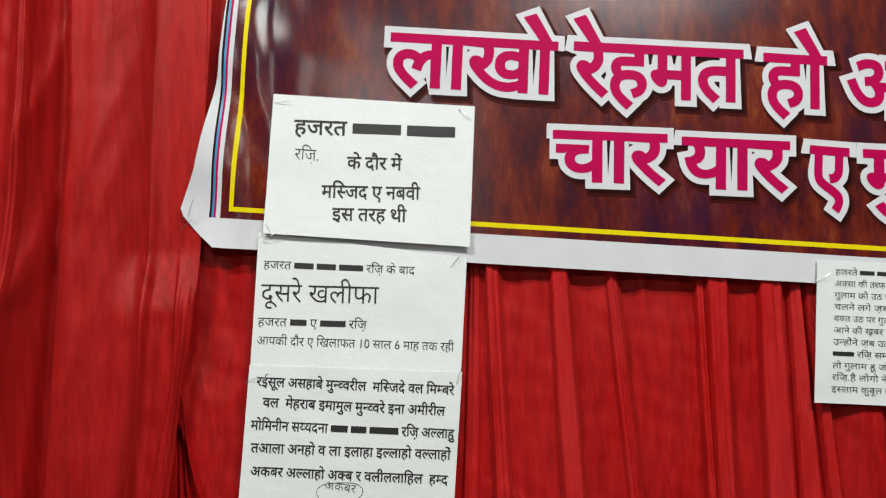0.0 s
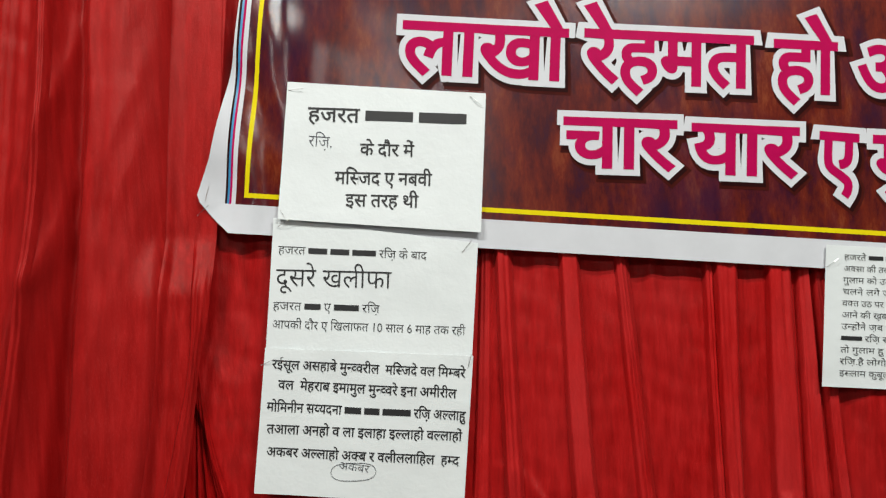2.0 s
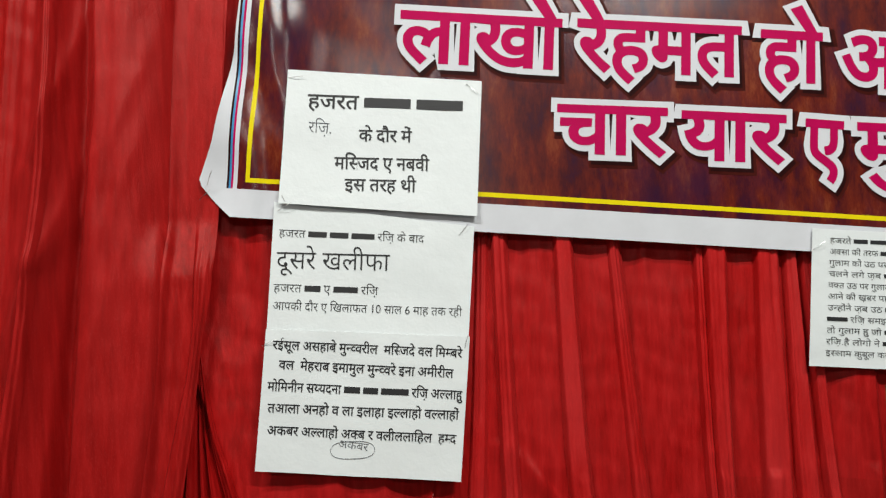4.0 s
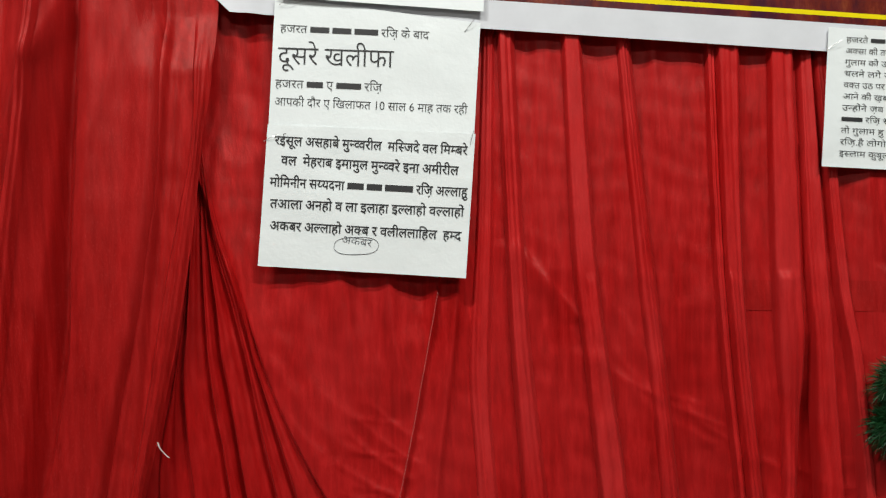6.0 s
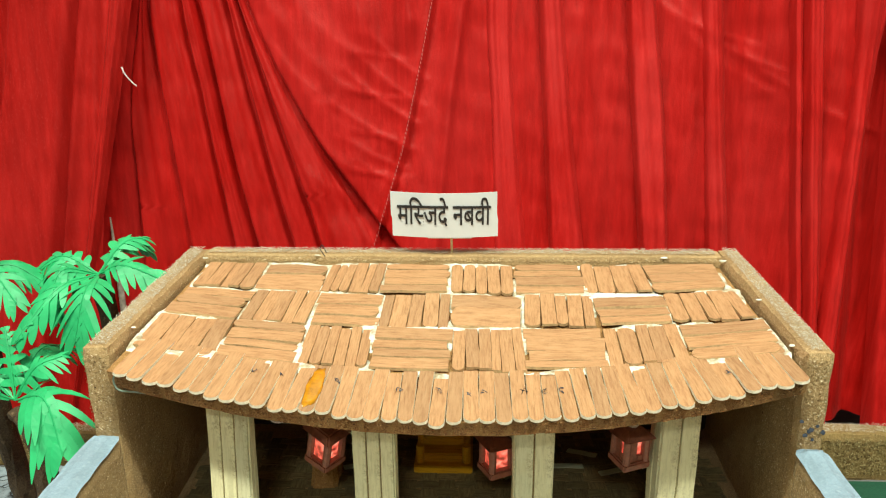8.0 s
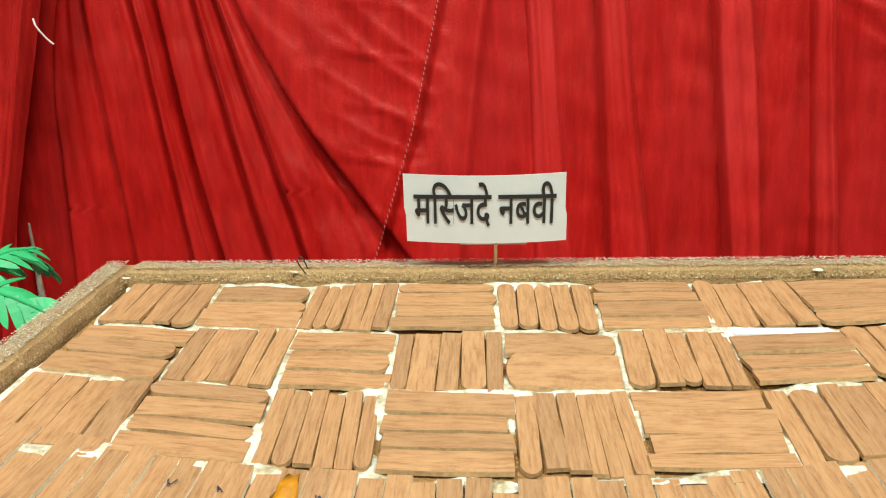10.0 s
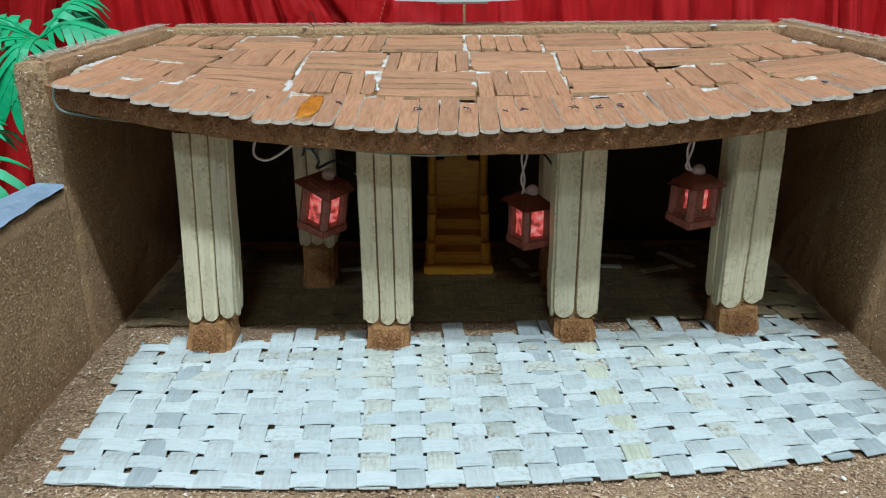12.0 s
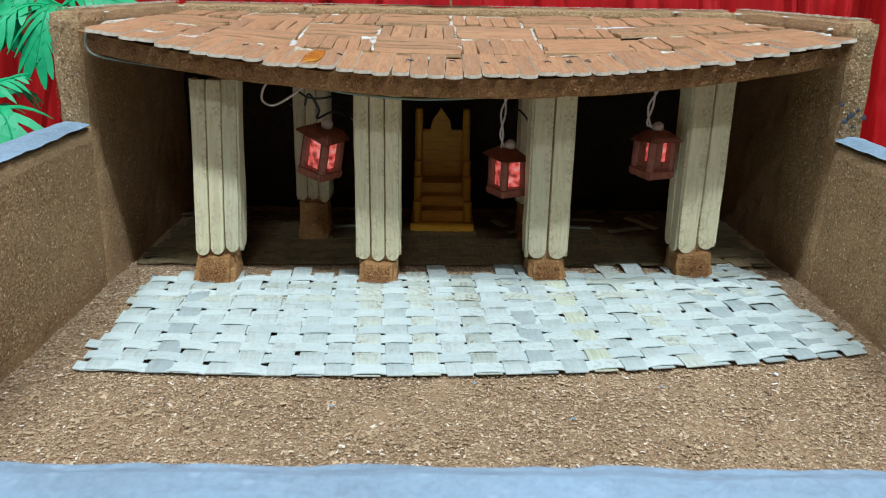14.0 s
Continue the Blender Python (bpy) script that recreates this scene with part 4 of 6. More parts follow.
P4 = [(s, 0.5778 - 0.0019 * k, 1.4279 - 0.01685 * k, 0.7621 - 0.0016 * k, 1.4156 - 0.0170 * k, 0.0130, -0.006, INK) for k, s in enumerate(P4_TEXT)]
paper("paper_notice", "white paper notice with large bold Hindi heading pinned on the banner", [(-0.2446, 1.7093), (0.0507, 1.6869), (0.0384, 1.4796), (-0.2585, 1.5051)], 0.0065, P1, wave(0.0018, 0.003, 0.002, 1.0))
paper("paper_notice", "white paper notice with thin printed Hindi lines pinned below another", [(-0.2658, 1.5069), (0.0341, 1.4640), (0.0205, 1.283), (-0.2774, 1.297)], 0.0030, P2, wave(0.0014, 0.002, 0.002, 4.0))
t3, surf3 = paper("paper_notice", "white paper notice with bold Hindi lines and a handwritten correction", [(-0.2767, 1.3194), (0.0235, 1.3008), (0.0058, 1.0929), (-0.2917, 1.1168)], 0.0070, P3, wave(0.0020, 0.001, 0.002, 7.0))
paper("paper_notice", "white paper notice with small printed Hindi text pinned under the banner", [(0.5521, 1.451), (0.8480, 1.430), (0.8300, 1.224), (0.5324, 1.2448)], 0.0060, P4, wave(0.0014, 0.001, 0.002, 9.0))
ring = [(-0.151 + 0.032 * math.cos(a), 0, 1.1425 + 0.0145 * math.sin(a) * (1 + 0.15 * math.cos(2 * a))) for a in (k * 2 * math.pi / 40 for k in range(41))]
part("pen_oval", tube([(x, surf3(x, z) - 0.0006, z) for x, _, z in ring], 0.00035, 4), PEN, t3)


def pin(x, z, turn, off):
    y = wall_y(x, z) - off
    a = math.radians(turn)
    d = Vector((math.cos(a), -0.12, math.sin(a))) * 0.011
    p = Vector((x, y, z))
    bm = tube([p - d, p - d * 0.3 + Vector((0, -0.0015, 0)), p + d * 0.3 + Vector((0, -0.0015, 0)), p + d], 0.0004, 5)
    r = bmesh.ops.create_uvsphere(bm, u_segments=6, v_segments=4, radius=0.0010, matrix=Matrix.Translation(p - d))
    ob = part("dressmaker_pin", bm, STEEL, None)
    ob.visible_shadow = True
    tagged(ob, "thin steel pin holding a paper notice", "pin", "pins in the notices")


for x, z, turn, off in ((-0.232, 1.697, 5, 0.009), (0.036, 1.675, -40, 0.009), (-0.249, 1.500, 30, 0.009), (-0.251, 1.512, -60, 0.009), (0.018, 1.460, 50, 0.006),
                        (-0.272, 1.300, 25, 0.010), (0.018, 1.294, 75, 0.010), (0.558, 1.424, 35, 0.009), (-0.366, 1.520, 40, 0.012), (-0.360, 1.545, 70, 0.012)):
    pin(x, z, turn, off)


# ---- the model mosque ----
FLOOR = 0.558
mosque = thing("mosque_model", "handmade model mosque of sawdust-covered board with a craft-stick roof", "model", at=(-0.018, 0.5, TABLE))
XL0, XL1, XR0, XR1 = -0.279, -0.257, 0.222, 0.243
YF, YW, YB, YE = 0.203, 0.60, 0.805, 0.828
part("base", rough_box(XL1 - 0.004, XR0 + 0.004, YF + 0.012, YB + 0.004, TABLE + 0.001, FLOOR, 0.010, 0.0010, 1), SAWDUST_GROUND, mosque)
part("side_wall", rough_box(XL0, XL1, YW, YE, TABLE + 0.001, 0.7355, 0.008, 0.0012, 2), SAWDUST, mosque)
part("side_wall", rough_box(XR0, XR1, YW, YE, TABLE + 0.001, 0.7365, 0.008, 0.0012, 3), SAWDUST, mosque)
part("back_wall", rough_box(XL1 - 0.003, XR0 + 0.003, YB, YE, TABLE + 0.001, 0.7355, 0.008, 0.0012, 4), SAWDUST, mosque)


# board added over the back wall; its near-black colour stands for the shade
part("lining", rough_box(XL1 - 0.002, XR0 + 0.002, YB - 0.004, YB + 0.001, FLOOR - 0.002, 0.7115, 0.012, 0.0008, 9), SHADE_BOARD, mosque, "dark board added to deepen the shade at the back of the hall")


def courtyard_wall(x0, x1, y0, y1, top, seed):
    w = part("courtyard_wall", rough_box(x0, x1, y0, y1, TABLE + 0.001, top, 0.009, 0.0011, seed), SAWDUST, mosque)
    part("painted_top", rough_box(x0 - 0.0008, x1 + 0.0008, y0 - 0.0008, y1 - 0.001, top - 0.0015, top + 0.0035, 0.007, 0.0009, seed + 5), BLUE_PAINT, w, "pale blue painted wall top")


courtyard_wall(XL0, XL1, YF + 0.023, YW + 0.002, 0.664, 11)
courtyard_wall(XR0, XR1, YF + 0.023, YW + 0.002, 0.661, 12)
courtyard_wall(XL0, XR1, YF, YF + 0.022, 0.656, 13)


def eave(x):
    u = (x + 0.017) / 0.23
    return 0.563 + 0.022 * u * u, 0.7015 + 0.0215 * u * u


def roof_z(x, y):
    ye, ze = eave(x)
    return ze + (0.7255 - ze) * (y - ye) / (0.803 - ye)


top, low = [], []
NX, NY = 48, 14
for i in range(NY + 1):
    rt, rl = [], []
    for j in range(NX + 1):
        x = -0.2545 + 0.474 * j / NX
        ye, ze = eave(x)
        y = ye + (0.804 - ye) * i / NY
        wob = 0.0008 * noise.noise(Vector((x * 60, y * 60, 1)))
        rt.append((x, y, roof_z(x, y) - 0.0006 + wob * 0.3))
        rl.append((x, y + (0.003 if i == 0 else 0), roof_z(x, y) - 0.0122 + wob))
    top.append(rt)
    low.append(rl)
vs = [p for r in top for p in r] + [p for r in low for p in r]
m_, k_ = NX + 1, (NX + 1) * (NY + 1)
fs = [(i * m_ + j, i * m_ + j + 1, (i + 1) * m_ + j + 1, (i + 1) * m_ + j) for i in range(NY) for j in range(NX)]
fs += [tuple(a + k_ for a in reversed(f)) for f in fs]
fs += [(j + 1, j, j + k_, j + 1 + k_) for j in range(NX)]
fs += [((i + 1) * m_, i * m_, i * m_ + k_, (i + 1) * m_ + k_)[::-1] for i in range(NY)]
fs += [((i + 1) * m_ + NX, i * m_ + NX, i * m_ + NX + k_, (i + 1) * m_ + NX + k_) for i in range(NY)]
me = bpy.data.meshes.new("roof")
me.from_pydata(vs, [], fs)
me.update()
roof = mesh_part("roof", me, SAWDUST_EDGE, mosque, "roof slab with brown sawdust edge")
ROWS_Y = [(0.7405, 0.7990), (0.6825, 0.7385), (0.6210, 0.6805)]
# joints between the squares of sticks, and how many sticks make up each
JOINTS = [(-0.2485, -0.1935, -0.1355, -0.0840, -0.0250, 0.0325, 0.0915, 0.1480, 0.2125), (-0.2510, -0.1910, -0.1345, -0.0800, -0.0220, 0.0370, 0.0950, 0.1530, 0.2155),
          (-0.2530, -0.1920, -0.1335, -0.0805, -0.0200, 0.0365, 0.0955, 0.1535, 0.2190)]
STICKS = [(5, 3, 6, 4, 5, 4, 4, 3), (3, 5, 3, 5, 2, 5, 3, 5), (4, 4, 6, 4, 6, 4, 5, 3)]


def glue_height(x, y):
    """Glue stands up along the joints between the squares of sticks, here more, there less."""
    d = 1.0
    for r, (ya, yb) in enumerate(ROWS_Y):
        d = min(d, abs(y - ya + 0.0008), abs(y - yb - 0.0008))
        if ya - 0.001 <= y <= yb + 0.001:
            d = min(d, min(abs(x - q) for q in JOINTS[r]))
    n = noise.noise(Vector((x * 26, y * 26, 4)))
    wide = 0.0029 + 0.0036 * n
    back = abs(y - eave(x)[0] - 0.0495)
    smear = max(0.0, min(1.0, 1.7 - back / 0.0036)) * max(0.0, min(1.0, 0.55 + 1.5 * noise.noise(Vector((x * 19, y * 40, 15)))))
    return -0.0030 + 0.0062 * smear + 0.0058 * (1 - smear) * max(0.0, min(1.0, 1.6 - d / wide)) * max(0.0, min(1.0, 0.75 + 1.6 * n)) + 0.0007 * noise.noise(Vector((x * 240, y * 240, 7)))


glue = []
for i in range(121):
    row = []
    for j in range(231):
        x = -0.2540 + 0.473 * j / 230
        y = 0.6135 + (0.803 - 0.6135) * i / 120
        row.append((x, y, roof_z(x, y) + glue_height(x, y)))
    glue.append(row)
mesh_part("glue_layer", from_grid("glue_layer", glue), GLUE, roof, "dried white glue between the sticks", True)


def craft_stick(length, width, thick, round_a, round_b, seed=0.0):
    """A flat craft stick along x with rounded or roughly cut ends, a little warped and split along its sides."""
    h = width / 2
    ends = (0.0, 0.12, 0.4, 0.85)
    xs = [-length / 2 + h * e for e in ends] + [length * (k / 6 - 0.5) for k in range(1, 6)] + [length / 2 - h * e for e in reversed(ends)]
    bm = bmesh.new()
    rings = []
    for i, x in enumerate(xs):
        rnd_end, e = (round_a, ends[i]) if i < 4 else (round_b, ends[len(xs) - 1 - i]) if i >= len(xs) - 4 else (False, 1)
        k = math.sqrt(max(0.03, 1 - (1 - e) ** 2)) if rnd_end else 1.0
        a = h * k * (1 + 0.09 * noise.noise(Vector((x * 160, seed, 1))))
        b = h * k * (1 + 0.09 * noise.noise(Vector((x * 160, seed, 8))))
        skew = 0.0 if rnd_end or 3 < i < len(xs) - 4 else (1 - e) * 0.0011
        sa, sb = skew * noise.noise(Vector((seed * 3, i // 5, 2.5))), skew * noise.noise(Vector((seed * 3, i // 5, 6.5)))
        z = 0.0009 * noise.noise(Vector((x * 38, seed, 4.2)))
        rings.append([bm.verts.new(p) for p in ((x + sa, -a, z), (x + sb, b, z), (x + sb * 0.9, b * 0.94, z + thick), (x + sa * 0.9, -a * 0.94, z + thick))])
    for p, q in zip(rings, rings[1:]):
        for k in range(4):
            f = bm.faces.new((p[k], q[k], q[(k + 1) % 4], p[(k + 1) % 4]))
            f.material_index = 1 if k in (1, 3) else 0
    bm.faces.new(rings[0]).material_index = 1
    bm.faces.new(rings[-1][::-1]).material_index = 1
    bmesh.ops.recalc_face_normals(bm, faces=bm.faces[:])
    me = bpy.data.meshes.new("stick")
    bm.to_mesh(me)
    bm.free()
    return me


def stick_at(me, mat, x, y, turn, parent, sx=1.0, sy=1.0, lift=0.0, tip=0.0):
    z = roof_z(x, y)
    gx = (roof_z(x + 0.004, y) - roof_z(x - 0.004, y)) / 0.008
    gy = (roof_z(x, y + 0.004) - roof_z(x, y - 0.004)) / 0.008
    nrm = Vector((-gx, -gy + tip, 1)).normalized()
    d = Vector((math.cos(turn), math.sin(turn), 0))
    d = (d - nrm * d.dot(nrm)).normalized()
    b = nrm.cross(d)
    m = Matrix((d, b, nrm)).transposed().to_4x4()
    ob = new("stick", me)
    ob.parent = parent
    ob.matrix_basis = Matrix.Translation((x, y, z + lift)) @ m @ Matrix.Diagonal((sx, sy, 1, 1))
    return ob


rnd = random.Random(5)
WHOLE = [craft_stick(0.055, 0.0108, 0.0022, True, True, 1.3 + k) for k in range(3)]
CUT = [craft_stick(0.055, 0.0112, 0.0022, False, False, 11.3 + k) for k in range(8)]
MIXED = [craft_stick(0.055, 0.0110, 0.0022, True, False, 31.3 + k) for k in range(4)]
FRINGE = [craft_stick(0.061, 0.0105, 0.0021, True, False, 51.3 + k) for k in range(8)]
for m in WHOLE + CUT + MIXED + FRINGE:
    m.materials.append(ROOF_WOOD)
    m.materials.append(TIP_EDGE if m in FRINGE else STICK_EDGE)
for r, (ya, yb) in enumerate(ROWS_Y):
    for c in range(8):
        x0, x1 = JOINTS[r][c], JOINTS[r][c + 1]
        wc, cx, cy = x1 - x0, (x0 + x1) / 2, (ya + yb) / 2
        upright = (r + c) % 2 == 0
        n = STICKS[r][c]
        high = yb - ya
        if (r, c) == (1, 6):
            high, cy = high - 0.007, cy - 0.0035
        turn0 = rnd.uniform(-0.05, 0.05)
        heave, tilt = rnd.uniform(0.0, 0.0012), rnd.uniform(-0.025, 0.025)
        span = (wc if upright else high) * rnd.uniform(0.95, 0.985)
        cuts = [rnd.uniform(0.7, 1.3) for k in range(n)]
        for k in range(n):
            share = cuts[k] / sum(cuts)
            o = (sum(cuts[:k]) / sum(cuts) + share / 2) * span - span / 2
            tt = turn0 + rnd.uniform(-0.025, 0.025)
            me = rnd.choice(WHOLE + CUT + CUT + MIXED) if (r, c) not in ((0, 4), (1, 4)) else rnd.choice(MIXED + WHOLE)
            sy = span * share / 0.0110 * rnd.choice((0.94, 0.965, 0.985, 1.0))
            ln = (high if upright else wc) / 0.055 * rnd.uniform(0.93, 1.0)
            lift = heave + rnd.uniform(0.0, 0.0012 if upright else 0.0018)
            if not upright:
                sy *= rnd.uniform(0.92, 0.99)
            if upright:
                stick_at(me, None, cx + o, cy + rnd.uniform(-0.0015, 0.0015), math.pi / 2 + tt, roof, ln, sy, lift, tilt + rnd.uniform(-0.02, 0.02))
            else:
                stick_at(me, None, cx + rnd.uniform(-0.0015, 0.0015), cy + o, tt + rnd.choice((0, math.pi)), roof, ln, sy, lift, tilt + rnd.uniform(-0.05, 0.05))
NF = 43
for k in range(NF):
    x = -0.2475 + 0.4655 * (k + 0.5) / NF
    ye, ze = eave(x)
    out = rnd.uniform(-0.0015, 0.0020) - (0.005 if k == 20 else 0)
    y = ye - 0.006 + 0.0285 + out
    amber = k == 12
    lean = -math.pi / 2 + rnd.uniform(-0.03, 0.03) + 0.06 * (x / 0.23)
    fringe_stick = stick_at(rnd.choice(FRINGE), None, x, y + 0.0015, lean + math.pi, roof, rnd.uniform(0.94, 1.0), 0.4655 / NF / 0.0105 * rnd.uniform(0.95, 1.03), 0.0004 + rnd.uniform(0, 0.0013), rnd.uniform(-0.02, 0.02))
    if amber:
        stain = bmesh.new()
        bmesh.ops.create_uvsphere(stain, u_segments=16, v_segments=8, radius=1)
        for v in stain.verts:
            wob = 1 + 0.45 * noise.noise(v.co * 2.5)
            v.co = Vector((v.co.x * 0.026 * wob, v.co.y * 0.0054 * wob, 0.0022 + v.co.z * 0.0009))
        stain_me = bpy.data.meshes.new("amber_stain")
        stain.to_mesh(stain_me)
        stain.free()
        blob = mesh_part("amber_stain", stain_me, AMBER, roof, "glossy amber glue stain", True)
        blob.matrix_basis = fringe_stick.matrix_basis.copy()
# a bare strip of white board and a dark knot hole between the sticks
part("bare_strip", box_bm(0.1000, 0.1515, 0.7322, 0.7398, roof_z(0.128, 0.736) - 0.001, roof_z(0.128, 0.736) + 0.0030, 0.0005), WHITE_PETAL, roof, "bare white strip of board")
knot = bmesh.new()
bmesh.ops.create_uvsphere(knot, u_segments=10, v_segments=6, radius=1)
for v in knot.verts:
    v.co = Vector((0.0545 + v.co.x * 0.0022, 0.6785 + v.co.y * 0.0014, roof_z(0.0545, 0.6785) + 0.0018 + v.co.z * 0.0005))
part("knot_hole", knot, WIRE_BLACK, roof, "small dark knot")


# columns clad with pale craft sticks on sawdust feet
def column(x0, x1, y0, depth, z_low, z_top, n, turn, lean=0.0, foot_low=FLOOR - 0.003):
    cx, cy = (x0 + x1) / 2, y0 + depth / 2
    w = x1 - x0
    col = part("column", rough_box(cx - w / 2 + 0.0015, cx + w / 2 - 0.0015, y0 + 0.0018, y0 + depth - 0.001, foot_low, z_top, 0.007, 0.0009, x0 * 50), SAWDUST, mosque, "column clad in pale craft sticks on a bare foot")
    pts_turn = Matrix.Translation((cx, cy, 0)) @ Matrix.Rotation(turn, 4, "Z") @ Matrix.Translation((-cx, -cy, 0))
    shear = Matrix(((1, 0, lean, -lean * z_low), (0, 1, 0, 0), (0, 0, 1, 0), (0, 0, 0, 1)))
    pts_turn = shear @ pts_turn
    col.data.transform(pts_turn)

    foot = rough_box(x0 + 0.0020, x1 - 0.0020, y0 - 0.007, y0 + depth, foot_low, z_low + 0.001, 0.0034, 0.0016, x0 * 70)
    for v in foot.verts:
        k = max(0.0, (z_low - v.co.z) / (z_low - foot_low))
        v.co.x += (v.co.x - cx) * 0.12 * k * k
        v.co.y += -0.007 * k * k * k if v.co.y < y0 else 0.0
        if v.co.y < y0:
            v.co.y += 0.006 * (1 - k)
    foot.transform(pts_turn)
    part("foot", foot, SAWDUST_EDGE, col, "bare sawdust-covered column foot")

    def stick(px, py, face, width, jig):
        me = craft_stick(z_top - z_low + jig, width * 0.94, 0.0018, True, False, px * 700 + py * 900)
        me.materials.append(PALE_WOOD)
        me.materials.append(PALE_WOOD)
        ob = new("stick", me)
        ob.parent = col
        base = Matrix.Translation((px, py, (z_top + z_low - jig) / 2)) @ Matrix.Rotation(face, 4, "Z")
        up = Matrix(((0, -1, 0, 0), (0, 0, -1, 0), (1, 0, 0, 0), (0, 0, 0, 1)))
        ob.matrix_basis = pts_turn @ base @ up

    for k in range(n):
        stick(x0 + w * (k + 0.5) / n, y0 + 0.0012, 0.0, w / n, rnd.uniform(-0.002, 0.002))
    m = max(1, round(depth / 0.0105))
    for k in range(m):
        py = y0 + 0.002 + (depth - 0.004) * (k + 0.5) / m
        stick(x0 + 0.0012, py, -math.pi / 2, (depth - 0.003) / m, rnd.uniform(-0.002, 0.002))
        stick(x1 - 0.0012, py, math.pi / 2, (depth - 0.003) / m, rnd.uniform(-0.002, 0.002))
    for k in range(3):
        z = z_low + (z_top - z_low) * rnd.uniform(0.1, 0.9)
        p = pts_turn @ Vector((x0 + w * rnd.choice((0.02, 0.33, 0.66, 0.98)), y0 - 0.0006, z))
        q = p + Vector((rnd.uniform(-0.0035, 0.0035), -0.0016, rnd.uniform(0.001, 0.005)))
        part("splinter", tube([p, p.lerp(q, 0.5) + Vector((0.0004, 0, 0)), q], 0.00026, 4, 0.5), PALE_WOOD, col)
    return col


column(-0.1988, -0.1690, 0.600, 0.018, 0.579, 0.694, 3, -0.02, 0.062)
column(-0.0895, -0.0600, 0.602, 0.024, 0.575, 0.692, 3, 0.01)
column(0.0275, 0.0560, 0.612, 0.024, 0.574, 0.693, 2, 0.02)
column(0.1320, 0.1610, 0.620, 0.024, 0.578, 0.698, 2, 0.12, 0.012)
column(-0.145, -0.119, 0.700, 0.022, 0.590, 0.703, 3, 0.0)
column(0.0290, 0.0560, 0.700, 0.022, 0.590, 0.703, 3, 0.0)


# woven palm-strip mats
def strip_mesh(length, width, n, phase, amp, sag, splay=0.0):
    """A flat strip along x that goes over and under n crossings."""
    seg = n * 4
    bm = bmesh.new()
    rings = []
    for i in range(seg + 1):
        t = i / seg
        x = (t - 0.5) * length
        z = amp * max(-1, min(1, 2.0 * math.sin(t * n * math.pi + phase * math.pi))) + 0.0006 * noise.noise(Vector((x * 40, sag, 2)))
        yy = 0.0011 * noise.noise(Vector((x * 14, sag, 7))) + splay * max(0.0, x - 0.07) ** 2
        z += abs(splay) * 0.25 * max(0.0, x - 0.10) ** 2 + 0.0010 * max(0.0, x - 0.12) / 0.1 * noise.noise(Vector((x * 45, sag, 3)))
        w = width * (0.5 + 0.03 * noise.noise(Vector((x * 60, sag, 11))))
        rings.append([bm.verts.new(p) for p in ((x, yy - w, z), (x, yy + w, z), (x, yy + w, z - 0.0005), (x, yy - w, z - 0.0005))])
    for a, b in zip(rings, rings[1:]):
        for k in range(4):
            bm.faces.new((a[k], b[k], b[(k + 1) % 4], a[(k + 1) % 4]))
    bm.faces.new(rings[0])
    bm.faces.new(rings[-1][::-1])
    me = bpy.data.meshes.new("strip")
    bm.to_mesh(me)
    bm.free()
    return me


def bow(ob, length, depth, amount):
    """Push the front of the mat out in the middle."""
    m = ob.matrix_basis.copy()
    back = m.inverted()
    for v in ob.data.vertices:
        p = m @ v.co
        p.y -= amount * (1 - (2 * p.x / length) ** 2) * (depth / 2 - p.y) / depth
        v.co = back @ p


def woven_mat(label, cx, cy, z, turn, length, depth, n_warp, n_weft, seed, front=0.0, mat=STRIP):
    t = thing("woven_mat", label, "mat", "woven mats", at=(cx, cy, z))
    t.rotation_euler = (0, 0, turn)
    r = random.Random(seed)
    pw, pf = length / n_warp, depth / n_weft
    for k in range(n_warp):
        extra = r.choice((0.0, 0.003, 0.006, 0.012, 0.018))
        me = strip_mesh(depth + extra, pw * r.uniform(0.80, 0.92), n_weft, k % 2, 0.0006, seed + k * 0.7)
        me.materials.append(STRIP_YELLOW if k == 17 and mat is STRIP else STRIP_DIRTY if k in (9, 11, 13, 20) and mat is STRIP else STRIP_GREY if mat is STRIP else mat)
        ob = new("strip", me)
        ob.parent = t
        x = (k + 0.5) * pw - length / 2
        fan = -0.20 * max(0.0, x / length - 0.1) * r.uniform(0.7, 1.3)
        ob.matrix_basis = Matrix.Translation((x, extra / 2 - 0.001, 0.0022)) @ Matrix.Rotation(math.pi / 2 + r.uniform(-0.015, 0.015) - fan, 4, "Z")
        bow(ob, length, depth, front)
    for k in range(n_weft):
        y = (k + 0.5) * pf - depth / 2
        me = strip_mesh(length + r.uniform(-0.004, 0.016), pf * r.uniform(0.79, 0.93) * (0.82 if k > 9 else 1.0), n_warp, (k + 1) % 2, 0.0006, seed + 50 + k * 0.9, r.uniform(-0.5, 0.5))
        me.materials.append(STRIP_DIRTY if k in (8, 10) and mat is STRIP else mat)
        ob = new("strip", me)
        ob.parent = t
        ob.matrix_basis = Matrix.Translation((r.uniform(-0.003, 0.003), y, 0.0022)) @ Matrix.Rotation(r.uniform(-0.012, 0.012), 4, "Z")
        bow(ob, length, depth, front)
    return t


woven_mat("pale woven palm-strip mat lying in the model courtyard", -0.013, 0.5445, FLOOR + 0.0006, 0.067, 0.424, 0.138, 27, 12, 3, 0.016)
woven_mat("browned woven palm-strip mat, toned darker for the shade under the model roof", -0.018, 0.705, FLOOR + 0.0006, 0.02, 0.452, 0.140, 28, 12, 40, 0.0, STRIP_BROWN_DIM)

